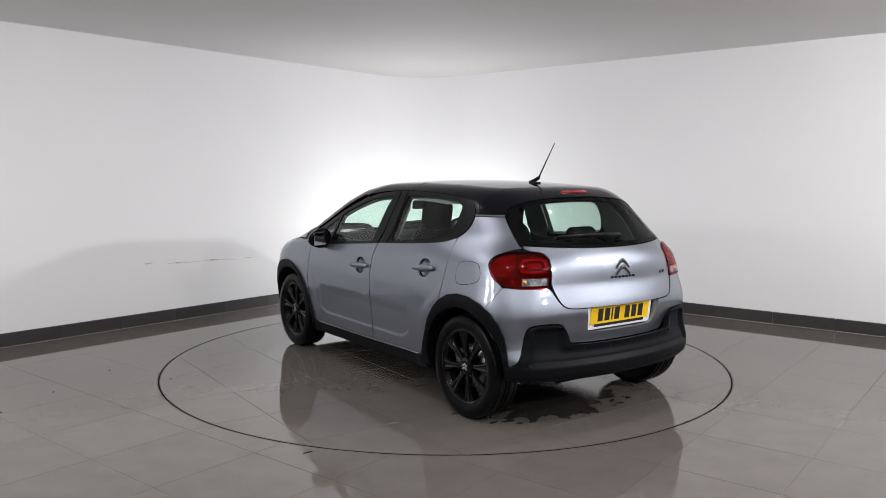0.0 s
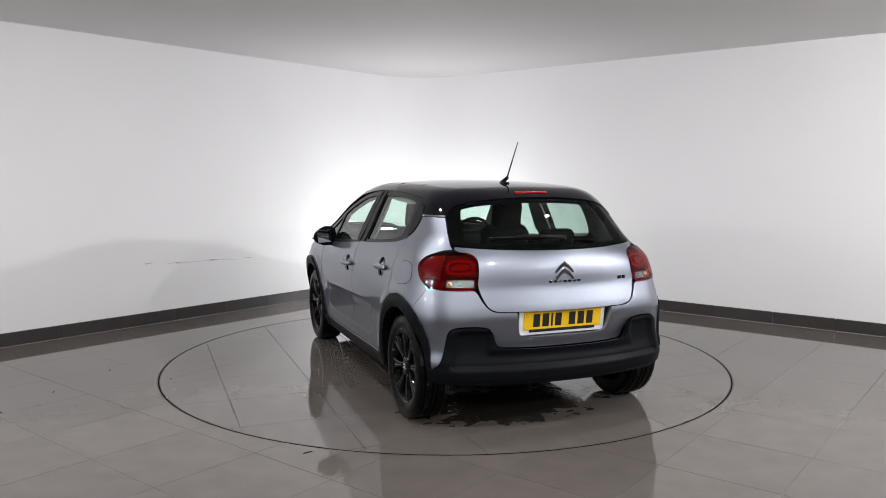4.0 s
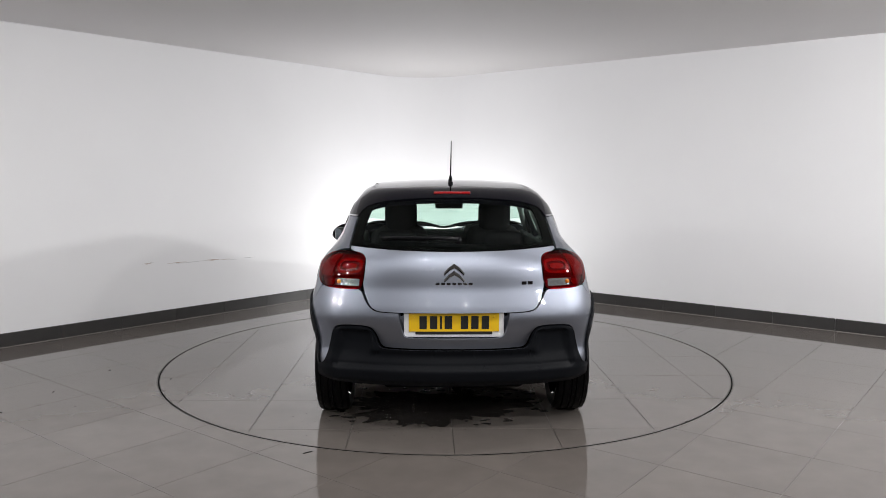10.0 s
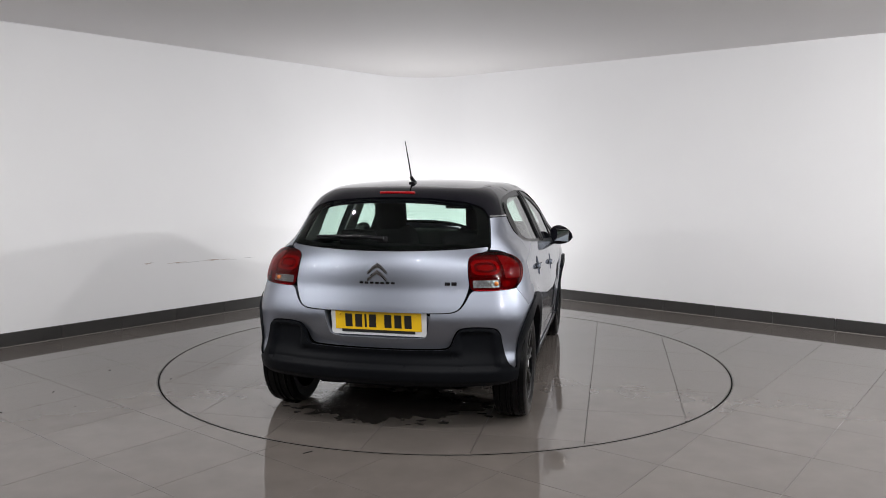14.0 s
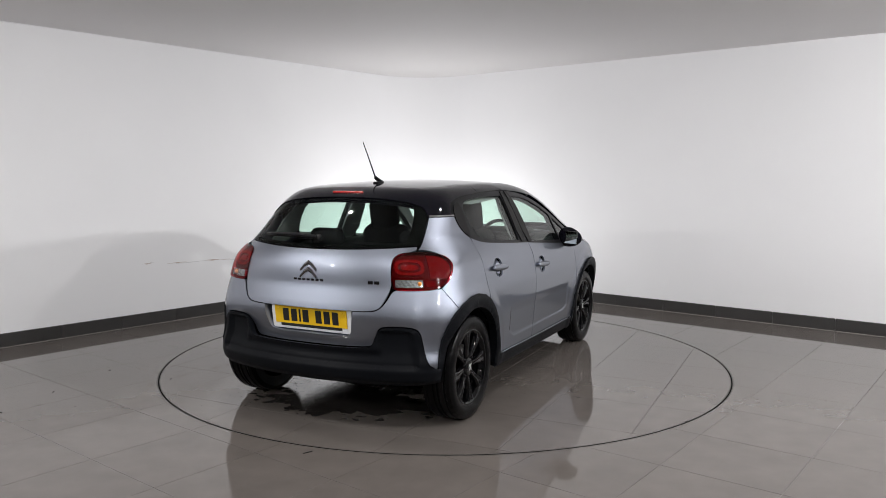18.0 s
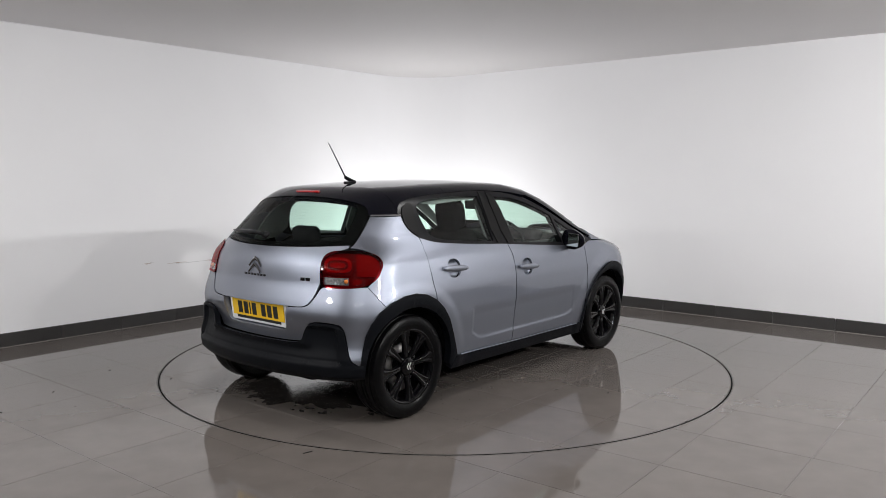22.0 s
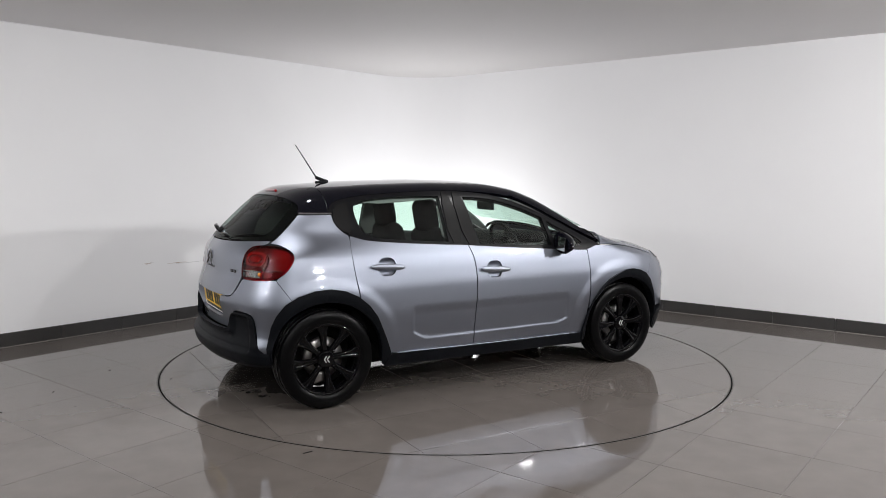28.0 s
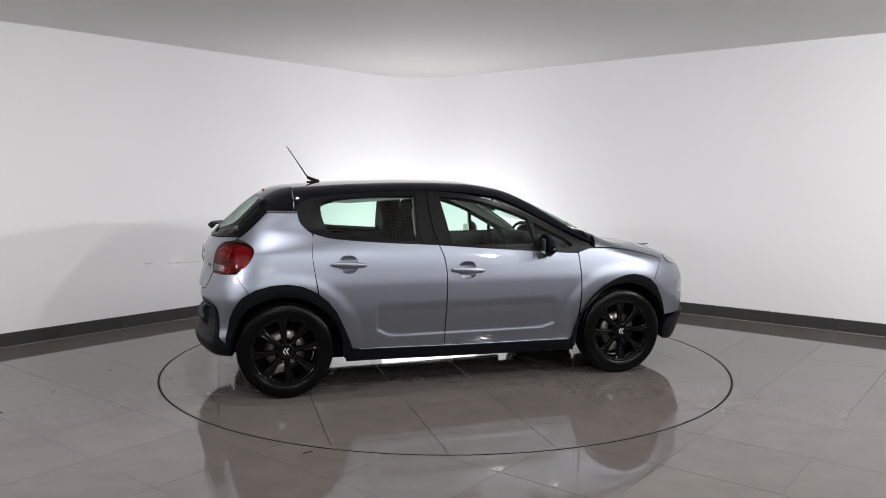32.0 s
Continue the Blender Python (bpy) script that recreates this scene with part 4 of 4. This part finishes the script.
part("hub_cap", lathe([(0.058, 0.05), (0.058, 0.074), (0.050, 0.080), (0.030, 0.082), (0.0005, 0.083)], 40), RIM, wheel, "", True)
for dz in (0.010, -0.010):
    for s in (-1, 1):
        bm = bmesh.new()
        box(bm, (0.003, 0.027, 0.007), Matrix.Translation((0.084, s * 0.0105, dz)) @ pose(0, 0, 0, -s * 36), 0.001, 1)
        part("badge", bm, material("grey_badge", (0.4, 0.4, 0.4), 0.3) if "grey_badge" not in bpy.data.materials else bpy.data.materials["grey_badge"], wheel, "pale chevron badge")
part("brake_disc", lathe([(0.08, 0.012), (0.138, 0.012), (0.138, -0.01), (0.08, -0.01)], 48), DISC, wheel, "bare steel brake disc", True)
part("wheel_back", lathe([(0.203, -0.045), (0.10, -0.05), (0.0005, -0.05)], 40), DARK, wheel)
bm = bmesh.new()
box(bm, (0.05, 0.075, 0.13), pose(0.015, -0.125, 0.02, 10), 0.015)
part("brake_caliper", bm, DISC, wheel, "", True)
for i in range(4):
    bm = bmesh.new()
    a = radians(45 + 90 * i)
    bmesh.ops.create_uvsphere(bm, u_segments=10, v_segments=6, radius=0.009, matrix=Matrix.Translation((0.072, 0.047 * math.cos(a) * 1.5, 0.047 * math.sin(a) * 1.5)))
    part("wheel_nut", bm, DCHROME, wheel, "", True)
wheel.matrix_basis = pose(0.748, -1.27, 0.326, 88)
for m in (pose(0.748, 1.27, 0.326, 84), pose(-0.748, -1.27, 0.326, 0, 0, 180), pose(-0.748, 1.27, 0.326, 30, 0, 180)):
    copy_thing(wheel, m)

# door mirrors
for s in (1, -1):
    bm = bmesh.new()
    bmesh.ops.create_uvsphere(bm, u_segments=28, v_segments=18, radius=1.0)
    for v in bm.verts:
        x, y, z = v.co
        y = min(y, 0.98)
        yy = y * 0.075 if y > 0 else y * 0.020
        e = math.copysign(abs(z) ** 0.85, z)
        xx = math.copysign(abs(x) ** 0.8, x)
        v.co = Vector((s * (0.905 + xx * 0.094), 0.605 + yy + 0.02 * (xx < 0) * xx, 1.010 + e * 0.080 * (1 - 0.30 * max(0.0, xx)) - 0.012 * xx))
    bmesh.ops.recalc_face_normals(bm, faces=bm.faces)
    mir = part("door_mirror", bm, BLACK, car, "gloss black door mirror", True)
    bm = bmesh.new()
    box(bm, (0.134, 0.006, 0.104), pose(s * 0.905, 0.577, 1.008, 0, s * 3, -s * 9), 0.003)
    part("mirror_glass", bm, material("mirror_silver", (0.72, 0.76, 0.74), 0.02, metal=1.0), mir, "mirror glass")
    bm = bmesh.new()
    box(bm, (0.09, 0.018, 0.014), pose(s * 0.970, 0.645, 0.990, 0, 0, -s * 42), 0.005)
    part("indicator", bm, CHROME, mir, "clear indicator strip", True)
    bm = bmesh.new()
    tube(bm, [(s * 0.785, 0.655, 0.965), (s * 0.83, 0.645, 0.957), (s * 0.90, 0.63, 0.960)], 0.026, 12, 0.034)
    part("mirror_arm", bm, TRIM, mir, "", True)

# cabin
panel("pillar_cover", girth_map, [G(0.60, 0.27, 1.375), G(0.50, 0.34, 1.40), G(0.575, 0.55, 1.285), G(0.625, 0.98, 1.035), G(0.72, 1.03, 0.985), G(0.705, 0.66, 1.150), G(0.645, 0.38, 1.290)], GREYTRIM, car, "pale grey pillar cover", off=-0.034, thick=0.012, back=True, both=True, cut=1)
panel("pillar_cover", side_map, [(-0.345, 1.03), (-0.345, 1.385), (-0.14, 1.380), (-0.075, 1.02)], GREYTRIM, car, "pale grey pillar cover", off=-0.050, thick=0.010, back=True, both=True, cut=1)
panel("pillar_cover", side_map, [(-1.0, 1.10), (-1.03, 1.30), (-0.98, 1.36), (-1.17, 1.34), (-1.30, 1.20), (-1.30, 1.06)], GREYTRIM, car, "pale grey pillar cover", off=-0.055, thick=0.010, back=True, both=True, cut=1)
for s in (1, -1):
    seat = new("front_seat")
    seat.parent = car
    seat["label"] = "dark grey fabric seat"
    bm = bmesh.new()
    box(bm, (0.50, 0.52, 0.16), pose(s * 0.36, 0.10, 0.55, 6), 0.06)
    part("seat_cushion", bm, FABRIC, seat, "", True)
    bm = bmesh.new()
    box(bm, (0.50, 0.14, 0.62), pose(0, 0, 0), 0.068, 4)
    for v in bm.verts:                      # shoulders narrow to the top
        v.co.x *= 1 - 0.30 * max(0.0, v.co.z / 0.31) ** 2
        v.co = pose(s * 0.36, -0.20, 0.83, 14) @ v.co
    part("backrest", bm, FABRIC, seat, "", True)
    bm = bmesh.new()
    box(bm, (0.255, 0.13, 0.26), pose(0, 0, 0), 0.064, 5)
    for v in bm.verts:
        v.co.x *= 1 - 0.18 * abs(v.co.z / 0.13) ** 2.5
        v.co = pose(s * 0.36, -0.285, 1.215, 10) @ v.co
    part("headrest", bm, FABRIC, seat, "", True)
bench = new("rear_seat")
bench.parent = car
bench["label"] = "dark grey fabric rear bench"
bm = bmesh.new()
box(bm, (1.24, 0.16, 0.58), pose(0, -0.98, 0.77, 18), 0.06)
part("backrest", bm, FABRIC, bench, "", True)
bm = bmesh.new()
box(bm, (1.24, 0.50, 0.16), pose(0, -0.72, 0.50, 6), 0.05)
part("seat_cushion", bm, FABRIC, bench, "", True)
for x in (-0.36, 0.36):
    bm = bmesh.new()
    box(bm, (0.26, 0.10, 0.13), pose(x, -1.075, 1.085, 14), 0.045)
    part("headrest", bm, FABRIC, bench, "", True)
bm = bmesh.new()
box(bm, (1.16, 0.52, 0.03), pose(0, -1.36, 1.00), 0.012)
part("parcel_shelf", bm, DASH, car, "dark parcel shelf", True)
bm = bmesh.new()
box(bm, (1.36, 0.46, 0.36), pose(0, 0.86, 0.84, -6), 0.09)
box(bm, (1.30, 0.03, 0.30), pose(0, 1.12, 0.86), 0.01)
dash = part("dashboard", bm, DASH, car, "dark dashboard", True)
bm = bmesh.new()
box(bm, (0.40, 0.16, 0.09), pose(0.37, 0.62, 1.035, -8), 0.04)
part("instrument_hood", bm, DASH, dash, "", True)
bm = bmesh.new()
ringm = Matrix.Translation((0.37, 0.44, 0.985)) @ pose(0, 0, 0, -66) @ Matrix.Identity(4)
n = 40
tube(bm, [ringm @ Vector((0.175 * math.cos(2 * math.pi * i / n), 0.175 * math.sin(2 * math.pi * i / n), 0)) for i in range(n + 1)], 0.015, 10)
wheel_s = part("steering_wheel", bm, DASH, car, "black steering wheel", True)
bm = bmesh.new()
box(bm, (0.30, 0.05, 0.03), ringm, 0.012)
box(bm, (0.13, 0.12, 0.05), ringm, 0.02)
part("steering_hub", bm, DASH, wheel_s, "", True)
bm = bmesh.new()
box(bm, (0.24, 0.03, 0.075), pose(0.03, 0.47, 1.268, 8), 0.018)
rv = part("rear_view_mirror", bm, DASH, car, "dark rear-view mirror", True)
bm = bmesh.new()
tube(bm, [(0.03, 0.485, 1.28), (0.02, 0.52, 1.36)], 0.012, 8)
part("mirror_stalk", bm, DASH, rv)
for s in (1, -1):
    bm = bmesh.new()
    box(bm, (0.05, 2.10, 0.30), pose(s * 0.735, -0.05, 0.86, 0, 0, 0), 0.02)
    part("door_card", bm, DASH, car, "dark door trim", True)

# ---- skirting, floor, turntable ----
skirting = new("baseboard")
tagged(skirting, "dark grey porcelain skirting tiles along the white walls", "skirting", kind="structure")
SK_H, SK_T = 0.125, 0.012
path = [Vector(p) for p in [tuple(L_END)] + arc + [tuple(R_END)]]


def skirt_piece(pts):
    """One tile that stands 12 mm before the wall, its outline following the wall."""
    inner = []
    for i, p in enumerate(pts):
        d = (pts[min(i + 1, len(pts) - 1)] - pts[max(i - 1, 0)]).normalized()
        inner.append(p + Vector((d.y, -d.x)) * SK_T)
    bm = bmesh.new()
    rows = [[bm.verts.new((q.x, q.y, z)) for q in line] for line, z in ((pts, 0.0), (pts, SK_H), (inner, SK_H - 0.003), (inner, 0.0))]
    for a, b in zip(rows, rows[1:] + rows[:1]):
        for i in range(len(pts) - 1):
            bm.faces.new((a[i], b[i], b[i + 1], a[i + 1]))
    for i in (0, len(pts) - 1):
        bm.faces.new([r[i] for r in rows])
    bmesh.ops.recalc_face_normals(bm, faces=bm.faces)
    return part("tile", bm, SKIRT, skirting)


for start, way, length, shift in ((CORNER, LEFT_DIR, 9.4, 0.28), (CORNER, RIGHT_DIR, 9.4, 0.144)):
    t0 = RADIUS / math.tan(half)
    cuts = [t0] + [c for c in (shift + 0.588 * k for k in range(40)) if t0 + 0.1 < c < length] + [length]
    for a, b in zip(cuts, cuts[1:]):
        q = [start + way * (a + 0.002), start + way * (b - 0.002)]
        skirt_piece(q if way is RIGHT_DIR else q[::-1])
skirt_piece([Vector(p) for p in arc])


def bead(name, mat, parent, z, out, r, label):
    """A thin bead of filler along the two far walls, out metres before them."""
    pts = []
    for i, p in enumerate(path):
        d = (path[min(i + 1, len(path) - 1)] - path[max(i - 1, 0)]).normalized()
        q = p + Vector((d.y, -d.x)) * out
        pts.append((q.x, q.y, z))
    return part(name, tube(bmesh.new(), pts, r, 6), mat, parent, label, True)


bead("sealant", material("dusty_sealant", (0.24, 0.225, 0.21), 0.8, vary=0.5, scale=7), skirting, 0.001, SK_T, 0.0035, "pale dusty sealant line")
tagged(bead("trim", WALL, None, CEILING_Z - 0.002, 0.0, 0.006, ""), "white filler bead where the walls meet the ceiling", "trim", kind="structure")

PITCH, GAP = 0.606, 0.0028
TABLE_R = 2.251


def disc_edges(r, n=144):
    return [(r * math.cos(a), r * math.sin(a), math.cos(a), math.sin(a)) for a in (2 * math.pi * (i + 0.5) / n for i in range(n))]


IN_EDGES, OUT_EDGES = disc_edges(TABLE_R - 0.012), disc_edges(TABLE_R + 0.012)
floor = new("floor")
tagged(floor, "polished grey-brown porcelain tile floor round the turntable", "floor", kind="structure")
bm = bmesh.new()
prism(bm, list(reversed(ROOM)), -0.25, -0.0014)
part("grout_bed", bm, GROUT, floor)
A0 = radians(-38.0)
DX, DY = Vector((math.cos(A0), math.sin(A0))), Vector((-math.sin(A0), math.cos(A0)))
for i in range(-20, 20):
    for j in range(-22, 20):
        u0, v0 = -0.06 + PITCH * i, -3.0 + PITCH * j
        g = GAP / 2
        sq = [tuple(DX * a + DY * b) for a, b in ((u0 + g, v0 + g), (u0 + PITCH - g, v0 + g), (u0 + PITCH - g, v0 + PITCH - g), (u0 + g, v0 + PITCH - g))]
        sq = clip_convex(sq, ROOM_EDGES)
        if not sq:
            continue
        mid_r = math.hypot(sum(p[0] for p in sq) / len(sq), sum(p[1] for p in sq) / len(sq))
        if mid_r - 0.45 > TABLE_R:
            pieces = [sq]
        else:
            pieces, rest = [], sq
            for e in OUT_EDGES:
                far = clip_convex(rest, [(e[0], e[1], -e[2], -e[3])])
                if far:
                    pieces.append(far)
                rest = clip_convex(rest, [e])
                if not rest:
                    break
        if pieces:
            bm = bmesh.new()
            for p in pieces:
                if len(pieces) == 1:
                    prism(bm, p, -0.012, 0.0, 0.0007)
                else:
                    prism(bm, p, -0.012, 0.0)
            part("tile", bm, TILE, floor)

turntable = tagged(new("turntable"), "round turntable of grey-brown tiles flush with the floor", "turntable")
part("slab", (lambda b: (prism(b, [(math.cos(a) * (TABLE_R - 0.012), math.sin(a) * (TABLE_R - 0.012)) for a in (2 * math.pi * k / 144 for k in range(144))], -0.2, -0.0014), b)[1])(bmesh.new()), GROUT, turntable)
for i in range(-5, 5):
    for j in range(-5, 5):
        u0, v0 = 0.004 + PITCH * i, PITCH * j
        g = GAP / 2
        sq = clip_convex([(u0 + g, v0 + g), (u0 + PITCH - g, v0 + g), (u0 + PITCH - g, v0 + PITCH - g), (u0 + g, v0 + PITCH - g)], IN_EDGES)
        if sq:
            bm = bmesh.new()
            prism(bm, sq, -0.012, 0.0, 0.0007)
            part("tile", bm, TILE, turntable)


def ring(r0, r1, z0, z1, n=144):
    bm = bmesh.new()
    rows = [[bm.verts.new((r * math.cos(2 * math.pi * k / n), r * math.sin(2 * math.pi * k / n), z)) for k in range(n)] for r, z in ((r0, z0), (r0, z1), (r1, z1), (r1, z0))]
    for a, b in zip(rows, rows[1:] + rows[:1]):
        for k in range(n):
            bm.faces.new((a[k], a[(k + 1) % n], b[(k + 1) % n], b[k]))
    bmesh.ops.recalc_face_normals(bm, faces=bm.faces)
    return bm


EDGE = material("brushed_edge", (0.075, 0.068, 0.062), 0.35, vary=0.2, scale=20)
part("edge_trim", ring(TABLE_R - 0.012, TABLE_R - 0.0058, -0.1, 0.0), EDGE, turntable, "dark steel edge")
part("edge_gap", ring(TABLE_R - 0.0056, TABLE_R + 0.0056, -0.2, -0.0012), DARK, floor)
part("edge_trim", ring(TABLE_R + 0.0058, TABLE_R + 0.012, -0.1, 0.0), EDGE, floor, "dark steel edge")

# wet patch with drops under the car, carried round by the table
WATER = material("water_film", (0.034, 0.030, 0.028), 0.05, vary=0.3, scale=14, bump=0.2, bump_scale=140)
rng = random.Random(5)
wet = tagged(new("wet_patch"), "dark wet patch with scattered drops on the tiles", "puddle")


def blob(bm, x, y, r, h, n=12, stretch=1.0):
    ph = [rng.uniform(0, 6.28) for _ in range(3)]
    rim = []
    for k in range(n):
        a = 2 * math.pi * k / n
        q = r * (1 + 0.22 * math.sin(2 * a + ph[0]) + 0.16 * math.sin(3 * a + ph[1]) + 0.10 * math.sin(5 * a + ph[2]))
        rim.append((x + q * math.cos(a) * stretch, y + q * math.sin(a)))
    lo = [bm.verts.new((px, py, 0.0004)) for px, py in rim]
    hi = [bm.verts.new((x + (px - x) * (0.93 if r > 0.01 else 0.8), y + (py - y) * (0.93 if r > 0.01 else 0.8), h)) for px, py in rim]
    for k in range(n):
        bm.faces.new((lo[k], lo[(k + 1) % n], hi[(k + 1) % n], hi[k]))
    bm.faces.new(hi)


bm = bmesh.new()
rim = []
for k in range(150):                          # one wide sheet with a ragged edge
    a = 2 * math.pi * k / 150
    q = 1 + 0.12 * math.sin(3 * a + 1) + 0.10 * math.sin(7 * a) + 0.09 * math.sin(17 * a + 2) + rng.uniform(-0.07, 0.07)
    rim.append(bm.verts.new((-0.12 + 0.56 * q * math.cos(a), -1.26 + 0.34 * q * math.sin(a), 0.0004)))
bm.faces.new(rim)
for k in range(60):
    a, q = rng.uniform(0, 6.28), rng.uniform(0.95, 1.35)
    blob(bm, -0.12 + 0.56 * q * math.cos(a), -1.26 + 0.34 * q * math.sin(a), rng.uniform(0.006, 0.022), 0.0005 + 0.000004 * k, 10, 1.5)
tagged(part("film", bm, WATER, wet, "thin dark water film"), kind="stuff")
bm = bmesh.new()
for k in range(420):
    a, q = rng.gauss(3.14, 0.9), rng.gauss(0.8, 0.3)
    blob(bm, -0.22 + 0.54 * q * math.cos(a), -1.35 + 0.46 * q * math.sin(a), rng.uniform(0.0012, 0.0042), rng.uniform(0.0008, 0.0018), 7)
for k in range(150):                          # drips below the sills
    side = rng.choice((-1, 1))
    blob(bm, side * rng.gauss(0.74, 0.09), rng.uniform(-1.0, 1.35), rng.uniform(0.0015, 0.005), rng.uniform(0.0008, 0.0018), 7)
tagged(part("water_drop", bm, WATER, wet, "small water drops", True), kind="stuff")

# scuffs and bits
SCUFF = material("brown_scuff", (0.42, 0.33, 0.28), 0.7, vary=0.4, scale=60)
GREYSCUFF = material("grey_scuff", (0.45, 0.45, 0.45), 0.7, vary=0.4, scale=60)
wall_n = Vector((LEFT_DIR.y, -LEFT_DIR.x)) * -1
if wall_n.dot(Vector((0, -1))) < 0:
    wall_n = -wall_n
scuff = tagged(new("wall_scuff"), "thin brown scrape along the white wall", "scuff")
for (s0, s1, z0, z1, w) in ((4.16, 4.06, 0.624, 0.622, 0.006), (4.10, 4.03, 0.642, 0.630, 0.003), (3.90, 3.66, 0.605, 0.607, 0.004), (3.86, 3.40, 0.596, 0.600, 0.003), (3.44, 3.26, 0.604, 0.596, 0.008), (3.26, 3.12, 0.596, 0.592, 0.004), (2.98, 2.80, 0.588, 0.586, 0.003), (3.20, 3.02, 0.584, 0.580, 0.002)):
    bm = bmesh.new()
    a, b = CORNER + LEFT_DIR * s0 + wall_n * 0.0015, CORNER + LEFT_DIR * s1 + wall_n * 0.0015
    m_ = (a + b) / 2
    vs = [bm.verts.new((q.x, q.y, z)) for q, z in ((a, z0), (m_, (z0 + z1) / 2 - w), (b, z1), (b, z1 + w * 0.4), (m_, (z0 + z1) / 2 + w * 0.6))]
    bm.faces.new(vs)
    part("scrape", bm, SCUFF if w > 0.0035 else GREYSCUFF, scuff)
for x, y, l, a in ((-2.618, -0.444, 0.018, 20), (-0.752, -2.215, 0.06, 40), (1.497, -1.667, 0.02, 60), (-2.85, -1.52, 0.02, 0), (-2.05, -0.70, 0.012, 0), (-2.75, -1.05, 0.014, 30), (0.95, -2.95, 0.02, 70)):
    bm = bmesh.new()
    box(bm, (l, 0.008, 0.003), pose(x, y, 0.0016, 0, 0, a), 0.001, 1)
    tagged(part("debris", bm, STEEL), "small dark fleck of dirt on the tiles", "debris", group="flecks on the floor")


def motions():
    rows, flat = [], []
    for i in range(33):
        t = 1.0 * i
        a = 1.27 - 3.4037 * (t - 10)
        c, s = math.cos(radians(a)), math.sin(radians(a))
        px, py = 0.0104, -0.1021
        rows.append((t, pose(c * px - s * py, s * px + c * py, 0, 0, 0, a)))
        flat.append((t, pose(0, 0, 0, 0, 0, a)))
    walk(car, rows)
    walk(turntable, flat)
    walk(wet, rows)


motions()
